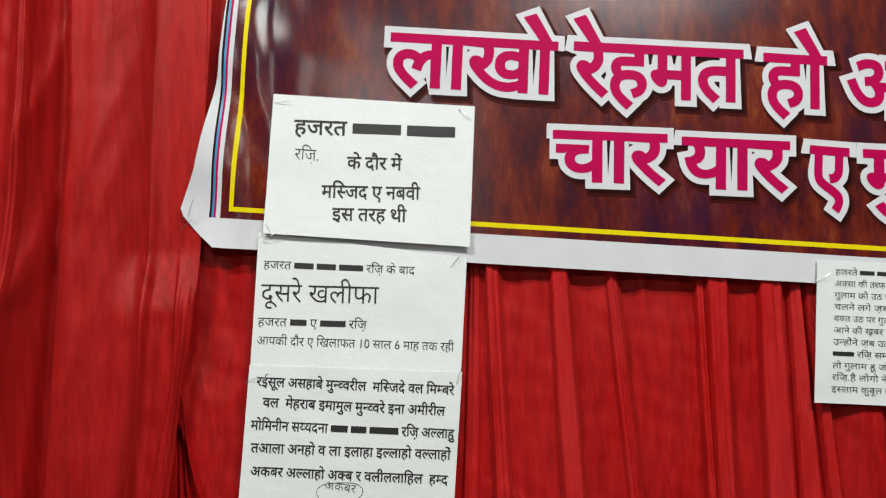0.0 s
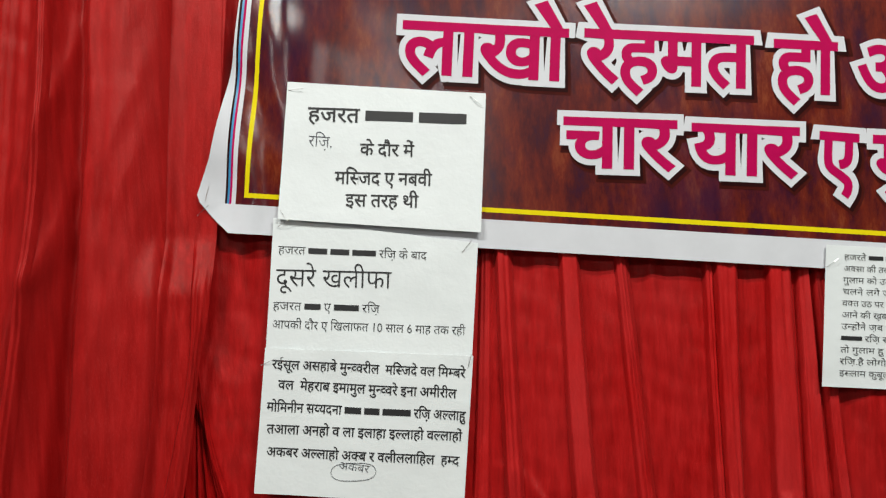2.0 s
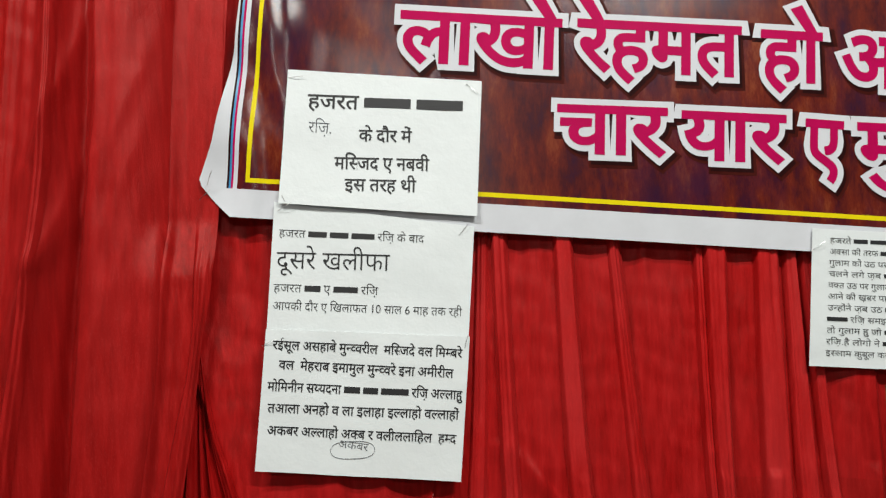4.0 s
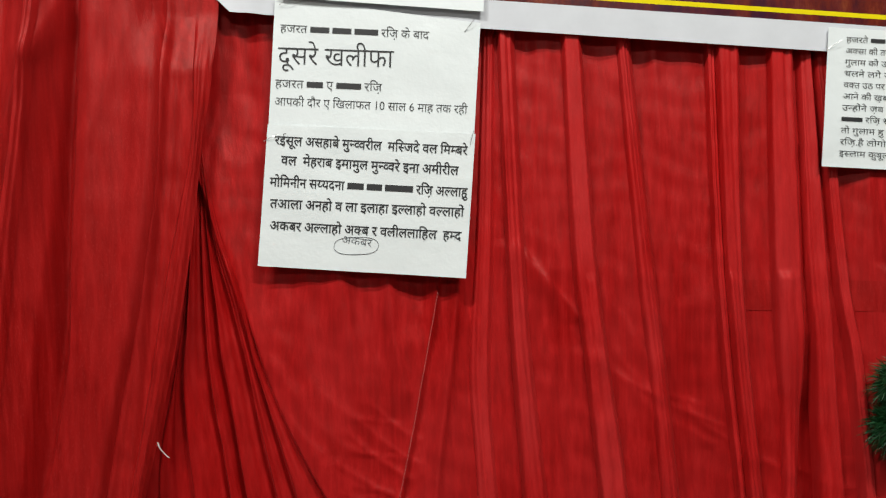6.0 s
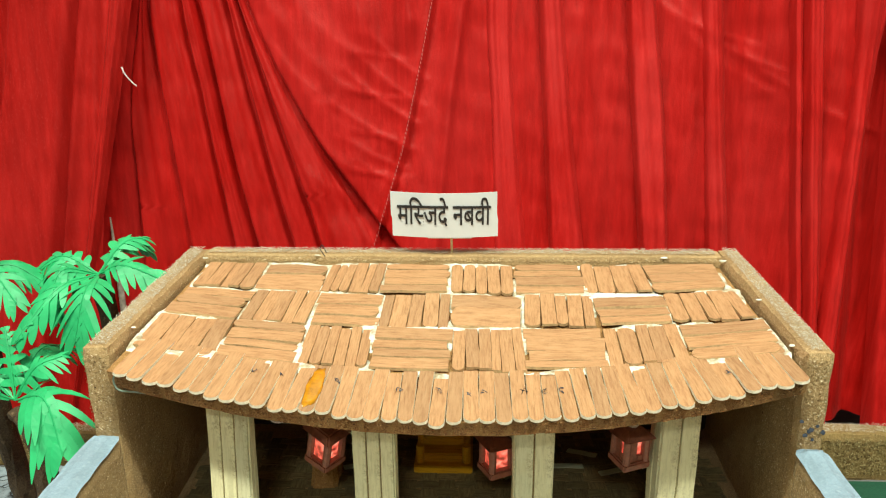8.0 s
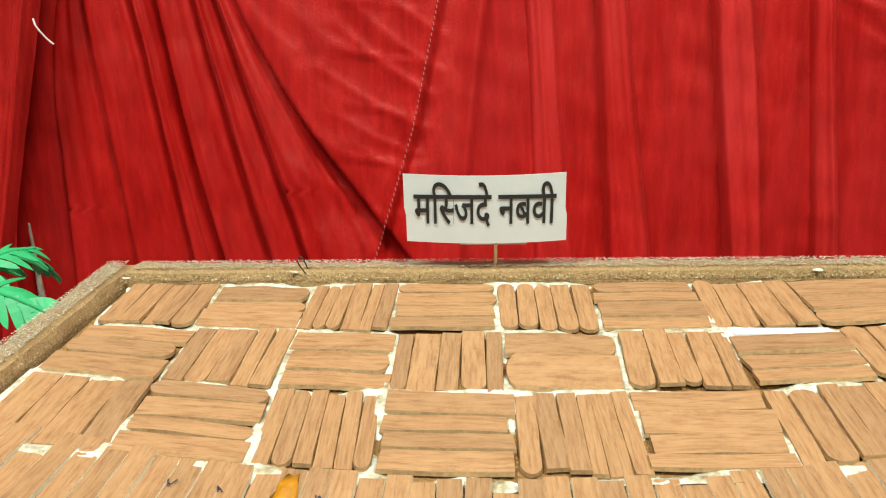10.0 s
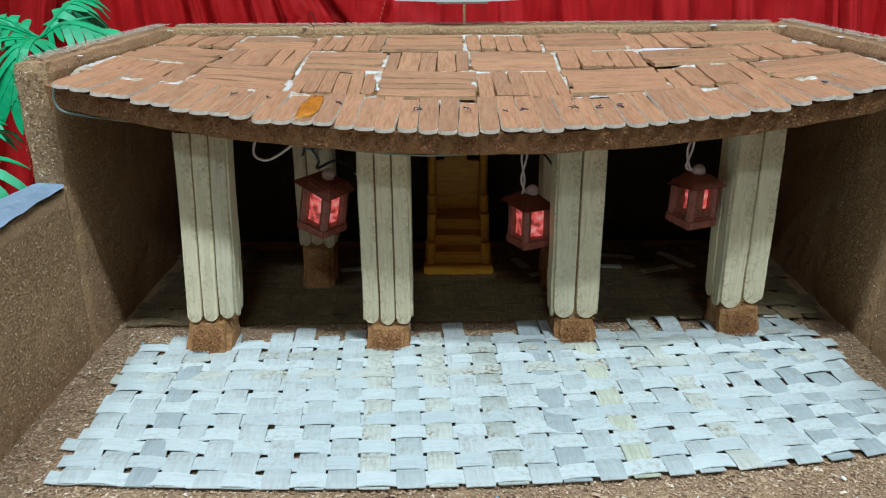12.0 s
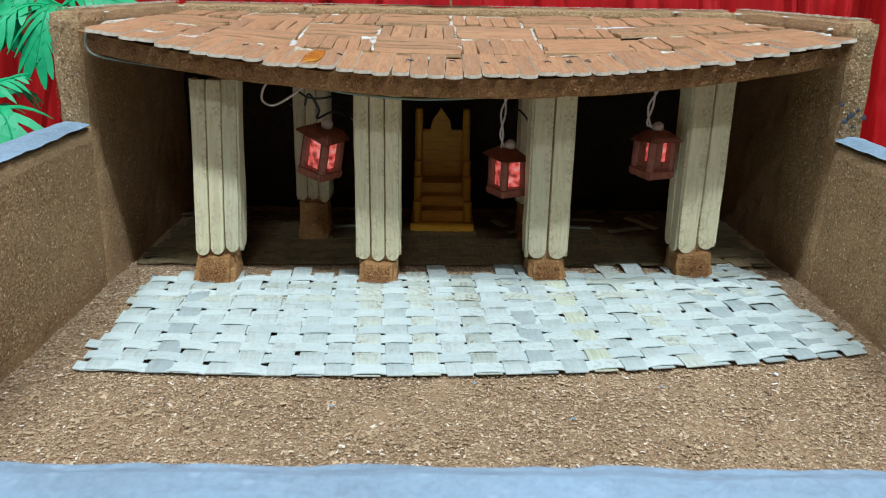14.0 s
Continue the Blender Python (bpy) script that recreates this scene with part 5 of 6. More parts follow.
rl = random.Random(17)
for x, y, turn, long in ((0.018, 0.735, 1.9, 0.026), (0.036, 0.715, 0.5, 0.030), (0.140, 0.742, 2.2, 0.034), (0.122, 0.722, 0.3, 0.030), (0.075, 0.728, 0.1, 0.040), (0.096, 0.750, 2.7, 0.028), (-0.105, 0.724, 0.4, 0.030), (0.170, 0.700, 1.1, 0.024)):
    me = strip_mesh(long, 0.0070, 3, rl.random(), 0.0002, rl.uniform(0, 50))
    me.materials.append(STRIP_YELLOW)
    ob = tagged(new("loose_strip", me), "short pale palm strip lying loose on the browned mat", "palm strip", "loose palm strips")
    ob.matrix_basis = Matrix.Translation((x, y, FLOOR + 0.0050)) @ Matrix.Rotation(turn, 4, "Z") @ Matrix.Rotation(rl.uniform(-0.06, 0.06), 4, "Y")

# sawdust chips on the courtyard ground
rc = random.Random(9)
vs, fs = [], []
for k in range(175000):
    x, y = rc.uniform(XL1 + 0.002, XR0 - 0.002), rc.uniform(YF + 0.024, 0.635)
    dx, dy = x + 0.013, y - 0.5445
    u, v = dx * math.cos(0.067) + dy * math.sin(0.067), -dx * math.sin(0.067) + dy * math.cos(0.067)
    if abs(u) < 0.211 and v < 0.066 and v > -0.068 - 0.016 * (1 - (u / 0.212) ** 2):
        continue
    l = 0.00066 * math.exp(rc.gauss(0, 0.48))
    w = l * rc.uniform(0.25, 0.75)
    q = Euler((rc.uniform(-0.25, 0.25), rc.uniform(-0.25, 0.25), rc.uniform(0, 6.3))).to_matrix()
    z = FLOOR + rc.uniform(0.0002, 0.0010)
    n = len(vs)
    for a, b, c in ((-l, -w, 0), (l, -w * 0.6, 0), (l * 0.8, w, 0), (-l * 0.9, w * 0.7, 0), (0, 0, 0.0005)):
        vs.append(tuple(q @ Vector((a / 1, b, c)) * 0.75 + Vector((x, y, z))))
    fs += [(n, n + 1, n + 4), (n + 1, n + 2, n + 4), (n + 2, n + 3, n + 4), (n + 3, n, n + 4)]
me = bpy.data.meshes.new("sawdust_chips")
me.from_pydata(vs, [], fs)


def chip_material():
    m, nt, b = material("loose_chip", 0.85)
    g = nt.nodes.new("ShaderNodeNewGeometry")
    col = ramp(nt, g.outputs["Random Per Island"], [(0.0, (0.14, 0.082, 0.042)), (0.30, (0.42, 0.282, 0.150)), (0.88, (0.60, 0.43, 0.255)), (1.0, (0.86, 0.74, 0.57))])
    nt.links.new(col, b.inputs["Base Color"])
    return m


me.materials.append(chip_material())
tagged(new("sawdust_chips", me), "loose brown sawdust chips on the courtyard ground", "sawdust", kind="stuff")


# ---- things in and on the model ----
def lantern(cx, cy, z_low, z_top, turn, tilt, label, glass=0.0070, cap=(0.0190, 0.0070, 0.0078), walled=False):
    h = z_top - z_low
    t = thing("lantern", label, "lantern", "lanterns under the roof", at=(cx, cy, z_low))
    t.rotation_euler = (tilt, 0, turn)
    w = 0.0100

    def add(name, bm, mat, lab=""):
        ob = part(name, bm, mat, t, lab)
        ob.matrix_parent_inverse = Matrix()
        return ob

    add("base", box_bm(-w - 0.0015, w + 0.0015, -w - 0.0015, w + 0.0015, 0, 0.0065, 0.0012), CLAY)
    roof_bm = bmesh.new()
    bmesh.ops.create_cone(roof_bm, cap_ends=True, segments=4, radius1=cap[0], radius2=cap[1], depth=cap[2], matrix=Matrix.Translation((0, 0, h - 0.0031)) @ Matrix.Rotation(math.pi / 4, 4, "Z"))
    bmesh.ops.bevel(roof_bm, geom=roof_bm.edges[:], offset=0.0010, segments=2, affect="EDGES")
    for v in roof_bm.verts:
        v.co += Vector((noise.noise(v.co * 130 + Vector((cx * 50, 0, 0))), noise.noise(v.co * 130 + Vector((0, cx * 50, 5))), 0.8 * noise.noise(v.co * 90 + Vector((3, 0, cx * 60))))) * 0.0022
    roof_bm.transform(Matrix.Translation((0, 0, h)) @ Matrix.Rotation(0.10 * math.sin(cx * 90), 4, "X") @ Matrix.Rotation(0.12 * math.cos(cx * 70), 4, "Y") @ Matrix.Translation((0, 0, -h)))
    add("cap", roof_bm, CLAY)
    for sx in (-1, 1):
        for sy in (-1, 1):
            add("post", tube([(sx * (w - 0.0018), sy * (w - 0.0018), 0.0055), (sx * (w - 0.002), sy * (w - 0.0016), h * 0.5), (sx * (w - 0.002), sy * (w - 0.002), h - 0.005)], 0.0030, 8), CLAY)
    if walled:
        for k in range(4):
            m = Matrix.Rotation(k * math.pi / 2, 4, "Z")
            add("panel", box_bm(-w + 0.001, 0.0005, -w + 0.0012, -w + 0.0030, 0.005, h - 0.004, 0.0006, None, m), CLAY)
            add("panel", box_bm(0.0005, w - 0.001, -w + 0.0012, -w + 0.0030, 0.005, h * 0.36, 0.0006, None, m), CLAY)
    add("lamp_glass", box_bm(-glass, glass, -glass, glass, 0.006, h - 0.0055, 0.001), GLOW, "glowing red lamp body")
    bulb = bmesh.new()
    bmesh.ops.create_icosphere(bulb, subdivisions=2, radius=0.0042, matrix=Matrix.Translation((0.001, 0, h + 0.002)))
    add("glue_knob", bulb, WIRE_WHITE, "white glue knob")
    return t


lantern(-0.117, 0.632, 0.626, 0.661, 0.98, 0.20, "small red-brown clay lantern with glowing red panes, hanging crooked", cap=(0.0205, 0.0130, 0.0050))
lantern(0.0155, 0.645, 0.611, 0.6445, 0.48, 0.0, "small red-brown clay lantern with glowing red panes on twisted wires")
lantern(0.1145, 0.632, 0.629, 0.661, 0.42, 0.05, "small red-brown clay lantern with dim red panes beside a column", 0.0062, walled=True)


def wire(label, pts, r, mat):
    tagged(part("wire", tube(smooth_path(pts), r, 6), mat, None), label, "wire", "lantern wires")


wire("thin black wire hooked over a lantern", [(-0.128, 0.618, 0.686), (-0.121, 0.616, 0.682), (-0.113, 0.618, 0.681), (-0.105, 0.622, 0.682)], 0.0008, WIRE_BLACK)
wire("thin black wire looped above a lantern", [(-0.124, 0.622, 0.676), (-0.120, 0.616, 0.684), (-0.114, 0.618, 0.674), (-0.117, 0.630, 0.666), (-0.106, 0.628, 0.671), (-0.098, 0.63, 0.668)], 0.0008, WIRE_BLACK)
wire("pink-white wire loop under the eave", [(-0.122, 0.604, 0.690), (-0.130, 0.600, 0.684), (-0.140, 0.598, 0.679), (-0.147, 0.598, 0.682), (-0.146, 0.600, 0.690), (-0.140, 0.604, 0.696)], 0.0008, WIRE_WHITE)
for k in (-1, 1):
    wire("twisted pink-white wire holding a lantern", [(0.0115 + k * 0.001, 0.640, 0.700), (0.0125 - k * 0.0016, 0.641, 0.685), (0.0105 + k * 0.0016, 0.642, 0.670), (0.0100 - k * 0.001, 0.643, 0.655), (0.0112 + k * 0.0012, 0.644, 0.645)], 0.0007, WIRE_WHITE)
    wire("twisted pink-white wire holding a lantern", [(0.111 + k * 0.001, 0.628, 0.702), (0.1125 - k * 0.001, 0.629, 0.690), (0.109 + k * 0.0015, 0.628, 0.678), (0.1085 - k * 0.001, 0.628, 0.666), (0.1145, 0.632, 0.6625)], 0.0007, WIRE_WHITE)
wire("thin black wire beside a column", [(0.012, 0.638, 0.668), (0.020, 0.645, 0.672), (0.028, 0.640, 0.664), (0.031, 0.632, 0.650), (0.034, 0.625, 0.644)], 0.0007, WIRE_BLACK)
def along_eave(rows):
    """Points that follow the slab's edge: x, offset from its front, offset from its top."""
    return [(x, eave(x)[0] + dy, eave(x)[1] + dz) for x, dy, dz in rows]


wire("pale green wire tucked along the eave", along_eave([(-0.2480, -0.001, -0.0005), (-0.2490, -0.002, -0.006), (-0.2460, -0.0015, -0.0120), (-0.2370, 0.004, -0.0138), (-0.217, 0.009, -0.0136), (-0.197, 0.012, -0.0130)]), 0.0007, WIRE_GREEN)
wire("pale green wire tucked along the eave", along_eave([(-0.108, 0.013, -0.0125), (-0.085, 0.011, -0.0138), (-0.055, 0.010, -0.0145), (-0.030, 0.011, -0.0138), (-0.005, 0.013, -0.0125)]), 0.0009, WIRE_GREEN)


# stepped pulpit
pulpit = thing("pulpit", "yellow-painted wooden pulpit with steps and a pointed back", "pulpit", at=(-0.030, 0.745, FLOOR))
PX0, PX1 = -0.054, -0.006
part("plinth", box_bm(PX0 - 0.002, PX1 + 0.002, 0.716, 0.790, FLOOR + 0.002, FLOOR + 0.0095, 0.001), YELLOW_WOOD, pulpit)
for k in range(3):
    part("step", box_bm(PX0 + 0.006, PX1 - 0.006, 0.723 + 0.014 * k, 0.790, FLOOR + 0.0095 + 0.0085 * k, FLOOR + 0.018 + 0.0085 * k, 0.0012), YELLOW_WOOD, pulpit)
part("backrest", box_bm(PX0 + 0.007, PX1 - 0.007, 0.778, 0.784, FLOOR + 0.035, 0.634, 0.001), YELLOW_WOOD, pulpit)
pt = bmesh.new()
prof = [(-0.010, 0.0), (0.010, 0.0), (0.0075, 0.012), (0.0, 0.0225), (-0.0075, 0.012)]
a = [pt.verts.new((-0.0315 + x, 0.776, 0.630 + z)) for x, z in prof]
b = [pt.verts.new((-0.0315 + x, 0.784, 0.630 + z)) for x, z in prof]
pt.faces.new(a)
pt.faces.new(b[::-1])
for i in range(5):
    pt.faces.new((a[i], b[i], b[(i + 1) % 5], a[(i + 1) % 5]))
part("pointed_crest", pt, YELLOW_WOOD, pulpit)
for x in (PX0 + 0.0035, PX1 - 0.0035):
    part("back_post", tube([(x, 0.780, FLOOR + 0.01), (x, 0.780, 0.600), (x, 0.780, 0.646), (x, 0.780, 0.6495), (x, 0.780, 0.652)], 0.0038, 10, 0.8), YELLOW_WOOD, pulpit, "", True)
    part("side_rail", tube([(x, 0.724, FLOOR + 0.009), (x, 0.724, FLOOR + 0.026)], 0.0036, 10), YELLOW_WOOD, pulpit)
    part("side_rail", tube([(x, 0.745, FLOOR + 0.009), (x, 0.745, FLOOR + 0.042)], 0.0036, 10), YELLOW_WOOD, pulpit)
    part("side_rail", tube([(x, 0.762, FLOOR + 0.009), (x, 0.762, FLOOR + 0.052)], 0.0036, 10), YELLOW_WOOD, pulpit)

# name sign on a toothpick
sign = thing("name_sign", "small white paper sign with bold Hindi name on a toothpick", "sign", at=(-0.022, 0.812, 0.735))


def sign_y(x, z):
    s = (x + 0.031) / 0.048
    return 0.801 + 0.003 * s * s + (0.775 - z) * 0.07


pts = []
for i in range(9):
    z = 0.7965 - 0.0425 * i / 8
    pts.append([(-0.0795 + 0.0965 * j / 20 + (0.001 if i > 4 else 0), sign_y(-0.0795 + 0.0965 * j / 20, z), z - 0.0012 * math.sin(j / 20 * 3)) for j in range(21)])
mesh_part("card", sheet("card", pts, 0.0006), CARD, sign, "", True)
letter_line("text_line", "मस्जिदे नबवी", -0.0735, 0.7660, 0.0110, 0.7655, 0.0285, sign_y, 0.0008, INK, sign, 0.009)
part("toothpick", tube([(-0.0245, 0.8035, 0.790), (-0.0245, 0.806, 0.752), (-0.0245, 0.814, 0.734)], 0.0011, 8), PALE_WOOD, sign)
part("tape", box_bm(-0.046, -0.006, 0.8055, 0.8062, 0.7512, 0.760), CARD, sign, "small paper tab behind the card")
part("hair", tube(smooth_path([(-0.142, 0.803, 0.734), (-0.146, 0.802, 0.742), (-0.143, 0.800, 0.746), (-0.140, 0.801, 0.738)]), 0.0004, 4), WIRE_BLACK, None)
tagged(bpy.data.objects["hair"], "tiny dark fibre stuck on the parapet", "fibre")


# ---- palms of cut craft paper ----
def arch(crown, heading, pitch, length, droop):
    """Three points along a drooping leaf: its foot, its middle and its tip."""
    h, p, c = math.radians(heading), math.radians(pitch), Vector(crown)
    d = Vector((math.cos(h), math.sin(h), 0))
    out = [c]
    for k in range(2):
        a = p - math.radians(droop) * (0.25 + 0.5 * k)
        out.append(out[-1] + (d * math.cos(a) + Vector((0, 0, math.sin(a)))) * length / 2)
    return out


def frond(path, half, n, seed, parent):
    """A paper palm leaf: a bent midrib with a narrow web and long cut fingers on both sides that sweep forward and hang."""
    r = random.Random(seed)
    line = smooth_path(path, 12)
    m = len(line) - 1

    def at(t):
        k = min(m - 1, int(t * m))
        p = line[k].lerp(line[k + 1], t * m - k)
        d = (line[min(m, k + 2)] - line[max(0, k - 1)]).normalized()
        up = Vector((0, -0.55, 0.85))
        up = (up - d * up.dot(d)).normalized()
        return p, d, up, d.cross(up)

    vs, fs = [], []
    for s in (-1, 1):
        for i in range(n):
            t0 = 0.14 + 0.84 * i / n
            t1 = t0 + 0.84 / n * r.uniform(0.70, 0.86)
            tm = (t0 + t1) / 2
            ta = (i + 0.5) / n
            long = half * (math.sin(math.pi * min(1, 0.16 + ta * 0.80)) ** 0.55) * r.uniform(0.86, 1.10)
            sweep = math.radians(18 + 44 * ta + r.uniform(-7, 7))
            hang, twist = r.uniform(0.25, 0.80), r.uniform(-0.35, 0.35)
            p, d, up, side = at(tm)
            way = side * s * math.cos(sweep) + d * math.sin(sweep)
            across = (d * math.cos(sweep) - side * s * math.sin(sweep)) * (at(t1)[0] - at(t0)[0]).length * 0.46
            b = len(vs)
            for q, w in ((0.0, 1.15), (0.22, 1.0), (0.45, 1.0), (0.68, 0.88), (0.86, 0.60), (1.0, 0.10)):
                c = p + way * long * q + Vector((0, 0, -1)) * long * hang * q * q + d * long * 0.18 * q * q
                e = across * w + up * across.length * w * twist * q
                vs += [tuple(c - e), tuple(c + e)]
            fs += [(b + 2 * k, b + 2 * k + 1, b + 2 * k + 3, b + 2 * k + 2) for k in range(5)]
        web = len(vs)
        for k in range(15):
            p, d, up, side = at(0.06 + 0.92 * k / 14)
            vs += [tuple(p), tuple(p + side * s * half * 0.20 * math.sin(math.pi * (0.10 + 0.84 * k / 14)) - up * half * 0.02)]
        fs += [(web + 2 * k, web + 2 * k + 1, web + 2 * k + 3, web + 2 * k + 2) for k in range(14)]
    me = bpy.data.meshes.new("frond")
    me.from_pydata(vs, [], fs)
    me.update()
    ob = mesh_part("frond", me, GREEN_PAPER, parent)
    sol = ob.modifiers.new("paper", "SOLIDIFY")
    sol.thickness = 0.0005
    rib = [at(k / 12)[0] + at(k / 12)[2] * 0.0005 for k in range(13)]
    part("midrib", tube(rib, 0.0010, 5, 0.5), GREEN_PAPER, ob)
    return ob


def palm(label, trunk, fronds, seed):
    t = thing("palm_tree", label, "palm tree", "model palms", at=trunk[0])
    bm = tube(smooth_path(trunk, 8), 0.0115, 12, 0.72)
    for v in bm.verts:
        v.co += Vector((noise.noise(v.co * 160), noise.noise(v.co * 160 + Vector((3, 3, 3))), 0)) * 0.0028
    part("trunk", bm, TRUNK, t)
    for k, (path, half) in enumerate(fronds):
        frond(path, half, 7, seed + k, t)
    return t


CROWN = (-0.336, 0.757, 0.732)
palm("model palm with bright green cut-paper fronds behind the wall", [(-0.345, 0.79, TABLE), (-0.340, 0.785, 0.60), (-0.338, 0.762, 0.728)],
     [([CROWN, (-0.310, 0.752, 0.742), (-0.268, 0.742, 0.730)], 0.020), ([CROWN, (-0.330, 0.716, 0.730), (-0.335, 0.697, 0.692)], 0.030),
      ([CROWN, (-0.358, 0.735, 0.742), (-0.364, 0.715, 0.706)], 0.021), ([CROWN, (-0.318, 0.775, 0.755), (-0.302, 0.790, 0.756)], 0.017),
      ([CROWN, (-0.370, 0.765, 0.746), (-0.402, 0.770, 0.728)], 0.020),
      ([CROWN, (-0.355, 0.720, 0.732), (-0.382, 0.690, 0.696)], 0.019), ([CROWN, (-0.325, 0.800, 0.752), (-0.320, 0.835, 0.725)], 0.020)], 10)
CROWN = (-0.384, 0.680, 0.648)
palm("short model palm with bright green cut-paper fronds and leaning trunk", [(-0.318, 0.625, TABLE), (-0.348, 0.645, 0.541), (-0.362, 0.668, 0.61), (-0.383, 0.679, 0.641)],
     [([CROWN, (-0.344, 0.655, 0.663), (-0.323, 0.632, 0.626)], 0.034), ([CROWN, (-0.364, 0.684, 0.676), (-0.342, 0.688, 0.685)], 0.019),
      ([CROWN, (-0.410, 0.655, 0.671), (-0.435, 0.630, 0.641)], 0.029), ([CROWN, (-0.376, 0.715, 0.678), (-0.362, 0.750, 0.662)], 0.022),
      ([CROWN, (-0.420, 0.695, 0.676), (-0.458, 0.705, 0.658)], 0.025), ([CROWN, (-0.388, 0.690, 0.684), (-0.394, 0.700, 0.706)], 0.015)], 40)
CROWN = (-0.440, 0.742, 0.738)
palm("model palm with cut-paper fronds and a white flower", [(-0.44, 0.76, TABLE), (-0.445, 0.75, 0.58), (-0.440, 0.742, 0.735)],
     [(arch(CROWN, 330, 30, 0.068, 90), 0.022), (arch(CROWN, 290, 20, 0.070, 100), 0.022), (arch(CROWN, 20, 30, 0.060, 90), 0.020),
      (arch(CROWN, 200, 28, 0.085, 90), 0.026), (arch(CROWN, 250, 24, 0.075, 95), 0.024), (arch(CROWN, 130, 38, 0.085, 80), 0.026)], 70)


def flower(x, y, z, r, label):
    t = thing("paper_flower", label, "flower", "paper flowers", at=(x, y, z))
    for k in range(6):
        a = k * math.pi / 3
        pts = []
        for i in range(7):
            q = i / 6
            row = []
            for j in range(7):
                s = (j / 6 - 0.5) * 2
                w = r * 0.62 * math.sin(math.pi * (0.12 + 0.80 * q))
                rad = r * q * (0.9 - 0.25 * q)
                up = r * 0.9 * q * q + 0.15 * r * s * s
                row.append((x + math.cos(a) * rad - math.sin(a) * w * s, y + math.sin(a) * rad + math.cos(a) * w * s, z + up))
            pts.append(row)
        ob = mesh_part("petal", from_grid("petal", pts), WHITE_PETAL, t, "", True)
        m = ob.modifiers.new("thickness", "SOLIDIFY")
        m.thickness = 0.0008
    return t


flower(-0.442, 0.735, 0.752, 0.026, "white folded paper flower on a palm crown")
flower(-0.425, 0.700, 0.660, 0.020, "white folded paper flower beside a palm crown")

# fringe bush in front of the curtain
bush = thing("fringe_bush", "dark green fluffy fringe garland hanging by the red curtain", "garland", at=(0.583, 1.115, 0.84))
rb = random.Random(21)
for cx, cz, rr in ((0.625, 0.935, 0.046), (0.622, 0.874, 0.048)):
    vs, fs = [], []
    for k in range(1900):
        d = Vector((rb.gauss(0, 1), rb.gauss(0, 1), rb.gauss(0, 1))).normalized()
        l = rr * rb.uniform(0.82, 1.1)
        side = d.orthogonal().normalized() * rb.uniform(0.0004, 0.0008)
        side.rotate(Euler((rb.uniform(0, 6), rb.uniform(0, 6), 0)))
        bend = Vector((rb.uniform(-1, 1), rb.uniform(-1, 1), rb.uniform(-1.6, 0.2))) * rr * 0.22
        c = Vector((cx, 1.115, cz))
        n = len(vs)
        vs += [tuple(c + d * l * 0.45 - side), tuple(c + d * l * 0.45 + side), tuple(c + d * l * 0.8 + side + bend * 0.4), tuple(c + d * l + bend), tuple(c + d * l * 0.8 - side + bend * 0.4)]
        fs.append((n, n + 1, n + 2, n + 3, n + 4))
    me = bpy.data.meshes.new("tuft")
    me.from_pydata(vs, [], fs)
    mesh_part("tuft", me, DARK_TINSEL, bush)
    core = bmesh.new()
    bmesh.ops.create_icosphere(core, subdivisions=3, radius=rr * 0.4, matrix=Matrix.Translation((cx, 1.115, cz)))
    part("core", core, DARK_TINSEL, bush)
part("cord", tube([(0.623, 1.115, 0.84), (0.623, 1.115, 1.0), (0.63, 1.145, 1.22)], 0.0015, 5), DARK_TINSEL, bush)

# a pole glimpsed in the gap between the two curtains
pole = tube([(-0.464, 1.060, 0.40), (-0.4725, 1.080, 0.60), (-0.4755, 1.085, 0.690)], 0.0066, 10, 0.16)
tagged(part("metal_pole", pole, plain("dull_grey_pole", (0.36, 0.30, 0.24), 0.6, 0.5, 120), None), "thin grey-beige pole with a tapered tip between the red curtains", "pole")


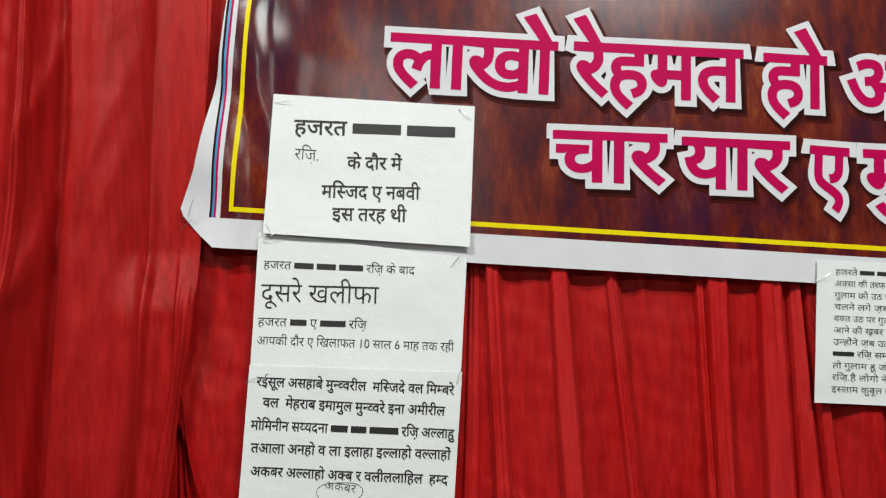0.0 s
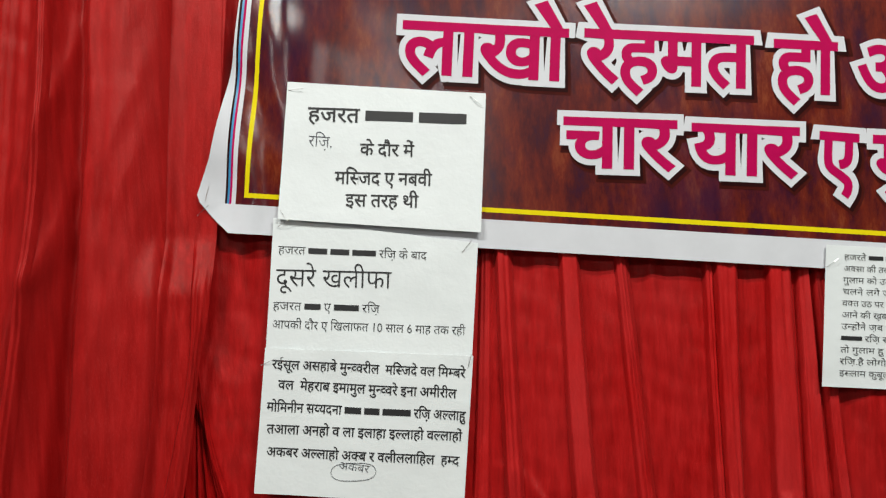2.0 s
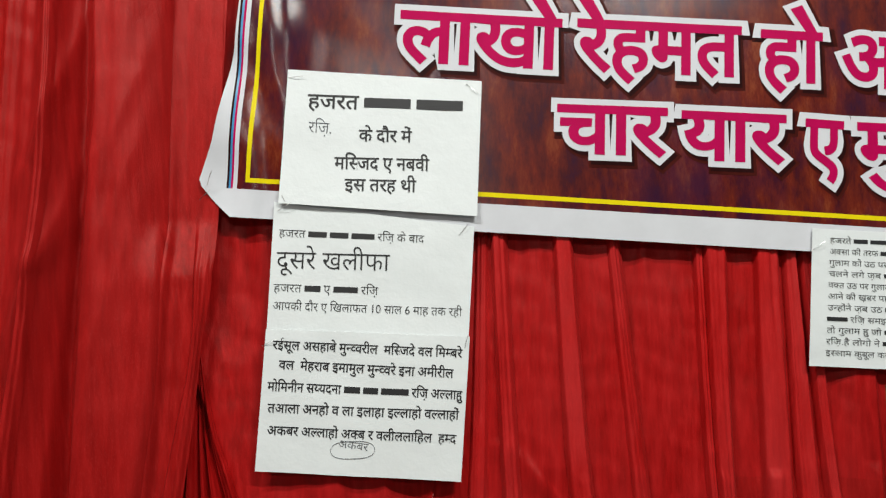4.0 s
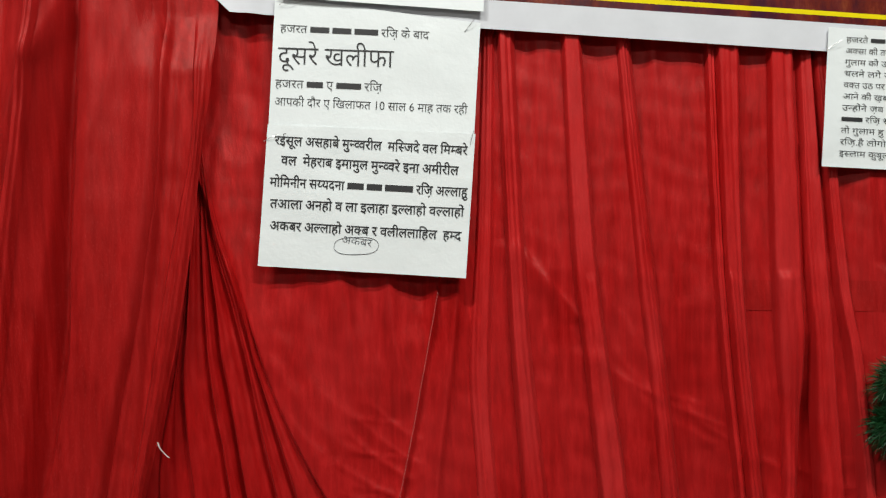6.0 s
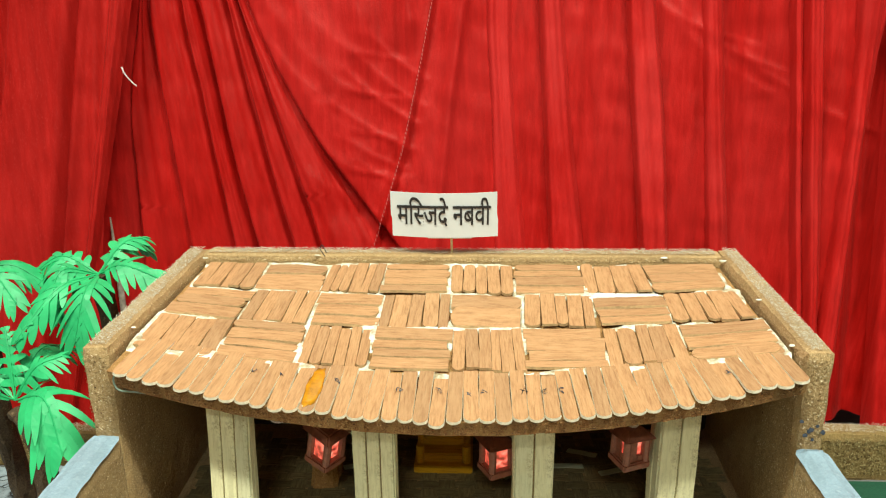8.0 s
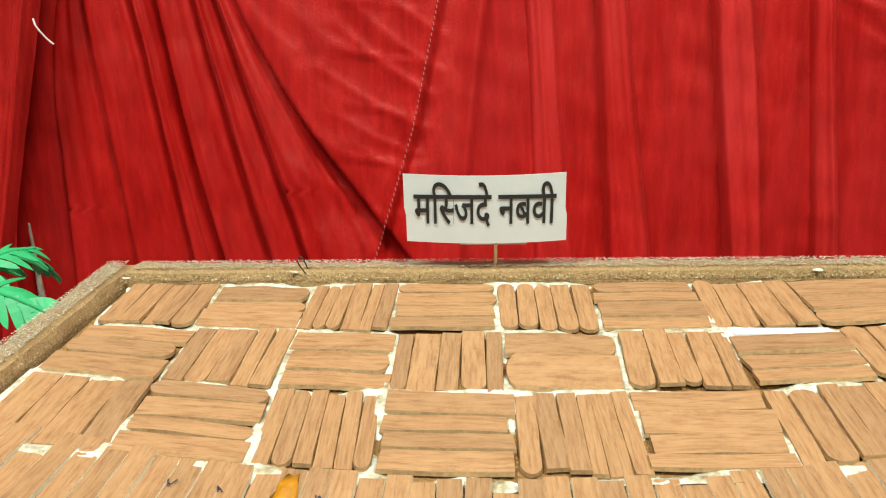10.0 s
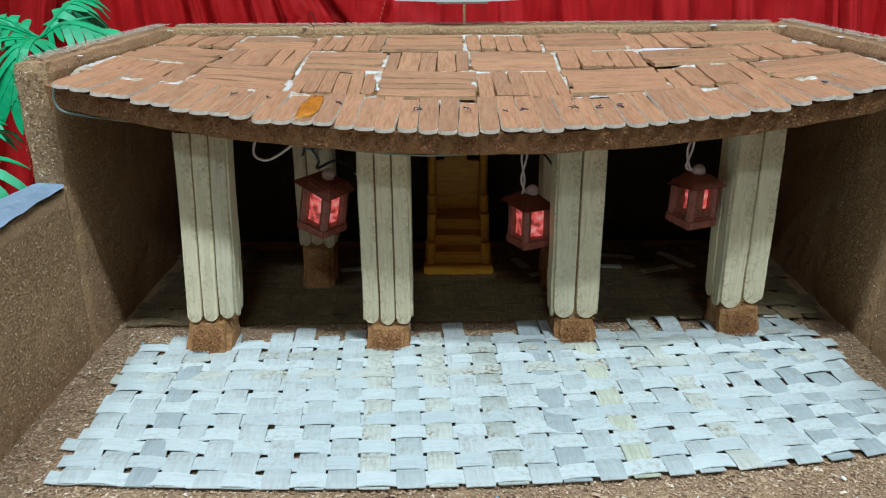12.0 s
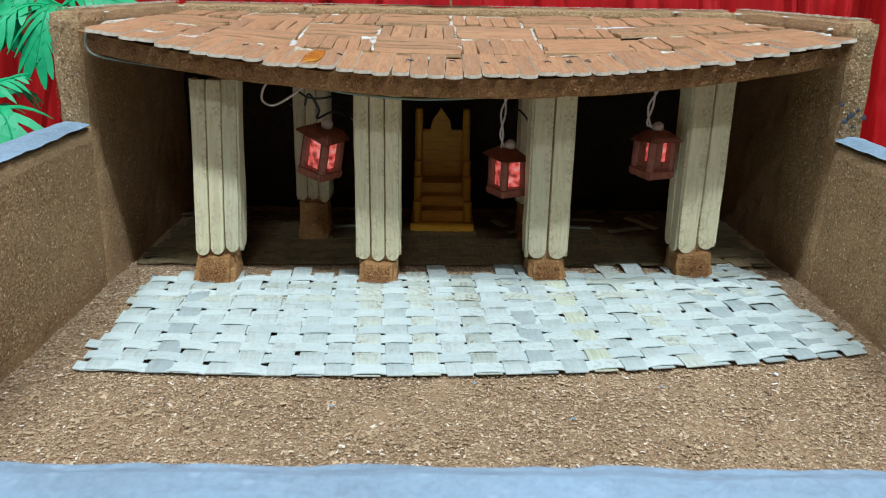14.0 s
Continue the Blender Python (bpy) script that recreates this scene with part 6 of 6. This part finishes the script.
# ---- loose sawdust grains glued on the model's faces ----
def grains(faces, density, seed, tones, parent, label, size=1.0, margin=0.0040):
    """Small flat flakes scattered on rectangles given as (corner, edge, edge, outward normal)."""
    g = np.random.RandomState(seed)
    vs, fs = [], []
    for o, u, v, nrm in faces:
        o, u, v, nrm = (np.array(a, float) for a in (o, u, v, nrm))
        n = int(np.linalg.norm(np.cross(u, v)) * density)
        iu, iv = min(0.3, margin / np.linalg.norm(u)), min(0.3, margin / np.linalg.norm(v))
        c = o + g.uniform(iu, 1 - iu, (n, 1)) * u + g.uniform(iv, 1 - iv, (n, 1)) * v + nrm * g.uniform(0.0003, 0.0011, (n, 1))
        a = g.normal(size=(n, 3))
        a -= (a @ nrm)[:, None] * nrm * 0.93
        a /= np.linalg.norm(a, axis=1)[:, None]
        b = np.cross(a, nrm + g.normal(scale=0.22, size=(n, 3)))
        b /= np.linalg.norm(b, axis=1)[:, None]
        la, lb = size * g.uniform(0.0003, 0.0010, (n, 1)), size * g.uniform(0.0002, 0.0005, (n, 1))
        quad = np.stack([c - a * la - b * lb * 0.6, c + a * la * 0.8 - b * lb, c + a * la + b * lb * 0.7, c - a * la * 0.9 + b * lb], 1).reshape(-1, 3)
        base = sum(len(x) for x in vs)
        vs.append(quad)
        fs.append(np.arange(len(quad)).reshape(-1, 4) + base)
    vs, fs = np.concatenate(vs), np.concatenate(fs)
    me = bpy.data.meshes.new("sawdust_coating")
    me.vertices.add(len(vs))
    me.vertices.foreach_set("co", vs.ravel())
    me.loops.add(fs.size)
    me.loops.foreach_set("vertex_index", fs.ravel().astype(np.int32))
    me.polygons.add(len(fs))
    me.polygons.foreach_set("loop_start", np.arange(0, fs.size, 4, dtype=np.int32))
    me.update(calc_edges=True)
    m, nt, b = material("sawdust_grain", 0.85)
    info = nt.nodes.new("ShaderNodeNewGeometry")
    nt.links.new(ramp(nt, info.outputs["Random Per Island"], tones), b.inputs["Base Color"])
    me.materials.append(m)
    ob = mesh_part("sawdust_coating", me, None, parent, label)
    return tagged(ob, "", "", "", "stuff")


TAN = [(0.0, (0.13, 0.070, 0.026)), (0.12, (0.36, 0.220, 0.096)), (0.5, (0.51, 0.330, 0.155)), (0.88, (0.64, 0.45, 0.24)), (1.0, (0.88, 0.74, 0.52))]
# grain tones for upward faces, paler: overhead light put into the colour
TOP_LIT_TAN = [(0.0, (0.30, 0.235, 0.155)), (0.25, (0.47, 0.39, 0.28)), (0.85, (0.60, 0.53, 0.41)), (1.0, (0.76, 0.71, 0.60))]
MOSS = [(0.0, (0.06, 0.035, 0.010)), (0.3, (0.22, 0.145, 0.050)), (0.9, (0.38, 0.27, 0.115)), (1.0, (0.55, 0.43, 0.22))]
BROWN = [(0.0, (0.09, 0.034, 0.010)), (0.3, (0.23, 0.095, 0.027)), (0.92, (0.34, 0.155, 0.048)), (1.0, (0.58, 0.36, 0.17))]
WALL_FACES = [
    ((XL0, YW, 0.664), (XL1 - XL0, 0, 0), (0, 0, 0.070), (0, -1, 0)), ((XR0, YW, 0.661), (XR1 - XR0, 0, 0), (0, 0, 0.074), (0, -1, 0)),
    ((XL1, YB, 0.727), (XR0 - XL1, 0, 0), (0, 0, 0.008), (0, -1, 0)),
    ((XL1, YW, 0.715), (0, YB - YW, 0), (0, 0, 0.019), (1, 0, 0)), ((XR0, YW, 0.715), (0, YB - YW, 0), (0, 0, 0.020), (-1, 0, 0)),
    ((XL1, 0.24, FLOOR), (0, YW - 0.24, 0), (0, 0, 0.102), (1, 0, 0)), ((XR0, 0.24, FLOOR), (0, YW - 0.24, 0), (0, 0, 0.100), (-1, 0, 0)),
    ((XL1, YW, FLOOR), (0, 0.07, 0), (0, 0, 0.150), (1, 0, 0)), ((XR0, YW, FLOOR), (0, 0.07, 0), (0, 0, 0.150), (-1, 0, 0)),
    ((XL0, YW, 0.664), (0, YE - YW, 0), (0, 0, 0.070), (-1, 0, 0)),
]
TOP_FACES = [((XL0, YW, 0.7355), (XL1 - XL0, 0, 0), (0, YE - YW, 0), (0, 0, 1)), ((XR0, YW, 0.7365), (XR1 - XR0, 0, 0), (0, YE - YW, 0), (0, 0, 1)),
             ((XL1, YB, 0.7355), (XR0 - XL1, 0, 0), (0, YE - YB, 0), (0, 0, 1))]
grains(TOP_FACES, 900000, 14, TOP_LIT_TAN, mosque, "fine sawdust on the wall tops, paler for light from above", 0.75)
grains(WALL_FACES, 560000, 4, TAN, mosque, "sawdust glued on the walls", 0.9)
FEET = []
for x0, x1, y0, z1 in ((-0.197, -0.1715, 0.593, 0.579), (-0.0875, -0.062, 0.595, 0.575), (0.0295, 0.054, 0.605, 0.574), (0.135, 0.1595, 0.613, 0.578)):
    FEET.append(((x0, y0 - 0.005, FLOOR), (x1 - x0, 0, 0), (0, 0.006, z1 - FLOOR), (0, -1, 0)))
grains(FEET, 900000, 16, BROWN, mosque, "sawdust on the column feet", 0.8)
EAVE_FACES = []
for k in range(24):
    xa, xb = -0.2525 + 0.4700 * k / 24, -0.2525 + 0.4700 * (k + 1) / 24
    (ya, za), (yb, zb) = eave(xa), eave(xb)
    EAVE_FACES.append(((xa, ya + 0.001, za - 0.0122), (xb - xa, yb - ya, zb - za), (0, -0.001, 0.0118), (0, -1, 0)))
grains(EAVE_FACES, 700000, 18, BROWN, roof, "brown sawdust on the eave", 0.9, 0.0018)
low_east = bpy.data.objects["low_wall_east"]
grains([((0.243, 0.873, TABLE), (0.6, 0, 0), (0, 0, 0.052), (0, -1, 0)), ((-0.9, 0.873, TABLE), (0.62, 0, 0), (0, 0, 0.039), (0, -1, 0))], 360000, 8, MOSS, low_east, "sawdust glued on the low walls", 1.4)
grains([((0.243, 0.874, 0.513), (0.6, 0, 0), (0, 0.026, 0), (0, 0, 1)), ((-0.9, 0.874, 0.50), (0.62, 0, 0), (0, 0.026, 0), (0, 0, 1))], 500000, 9, TOP_LIT_TAN, low_east, "fine sawdust on the low wall tops, paler for light from above", 0.8)


# ---- small marks ----
def ink_mark(x, y, size, seed, mat=PEN):
    """A short pen scribble on the roof sticks."""
    r = random.Random(seed)
    pts = []
    px, py = 0.0, 0.0
    for k in range(6):
        pts.append((x + px * size, y + py * size, roof_z(x + px * size, y + py * size) + 0.0040))
        px, py = r.uniform(-0.5, 0.5), r.uniform(-0.8, 0.8)
    part("ink_mark", tube(smooth_path(pts, 4), 0.00028, 4), mat, roof, "small pen scribble")


for k, (x, y) in enumerate(((-0.158, 0.605), (-0.138, 0.604), (-0.098, 0.600), (-0.053, 0.593), (-0.026, 0.592), (-0.006, 0.590), (0.005, 0.591), (0.032, 0.592), (0.046, 0.591), (0.058, 0.592), (0.170, 0.603))):
    ink_mark(x, y, 0.0052, 60 + k, INK if k in (7, 8) else PEN)


def speck(x, y, z, r, mat, seed):
    bm = bmesh.new()
    bmesh.ops.create_icosphere(bm, subdivisions=1, radius=r)
    for v in bm.verts:
        v.co = Vector((v.co.x * 1.4, v.co.y, v.co.z * 0.35)) * (1 + 0.5 * noise.noise(v.co * 900 + Vector((seed, 0, 0))))
    bm.transform(Matrix.Translation((x, y, z)) @ Matrix.Rotation(seed * 1.7, 4, "Z"))
    return tagged(part("paint_flake", bm, mat, None), "tiny flake of pale paint on the sawdust ground", "flake", "flakes on the ground")


BLUE_FLAKE = plain("bright_blue_flake", (0.20, 0.38, 0.55), 0.6, 0.2)
rs = random.Random(31)
for k, (x, y) in enumerate(((-0.224, 0.498), (-0.015, 0.450), (0.081, 0.448), (0.146, 0.464), (-0.085, 0.425), (0.03, 0.415), (-0.222, 0.612), (-0.229, 0.604))):
    speck(x, y, FLOOR + 0.0022, rs.uniform(0.0007, 0.0013), BLUE_FLAKE if k not in (3, 6) else WHITE_PETAL, k)


# blue paint smudges on the front of the eastern wall
for k, (x, z, r) in enumerate(((0.2241, 0.6848, 0.0022), (0.2308, 0.6777, 0.0036), (0.2395, 0.6765, 0.0028), (0.2278, 0.6740, 0.0024), (0.2357, 0.6814, 0.0020), (0.2330, 0.6705, 0.0018))):
    bm = bmesh.new()
    bmesh.ops.create_icosphere(bm, subdivisions=2, radius=r * 0.65)
    for v in bm.verts:
        v.co *= 1 + 0.7 * noise.noise(v.co * 500 + Vector((k, 0, 0)))
        v.co.y *= 0.22
    bm.transform(Matrix.Translation((x, YW - 0.0009, z)))
    part("paint_smudge", bm, SMUDGE, mosque, "smudge of dark blue paint")
# white glue left on the inner edge of the parapet
for k, (x, y, z, r) in enumerate(((-0.2545, 0.800, 0.733, 0.0026), (-0.150, 0.8045, 0.7345, 0.0024), (0.170, 0.8045, 0.7340, 0.0028), (0.2205, 0.798, 0.7335, 0.0030), (0.2215, 0.700, 0.735, 0.0022), (0.2220, 0.625, 0.730, 0.0028), (-0.2560, 0.640, 0.733, 0.0018))):
    bm = bmesh.new()
    bmesh.ops.create_icosphere(bm, subdivisions=2, radius=r * 0.6)
    for v in bm.verts:
        v.co *= 1 + 0.6 * noise.noise(v.co * 400 + Vector((0, k, 0)))
        v.co.z *= 0.45
        v.co.x *= 1.8
    bm.transform(Matrix.Translation((x, y, z)))
    part("glue_blob", bm, GLUE, mosque, "dried white glue blob")
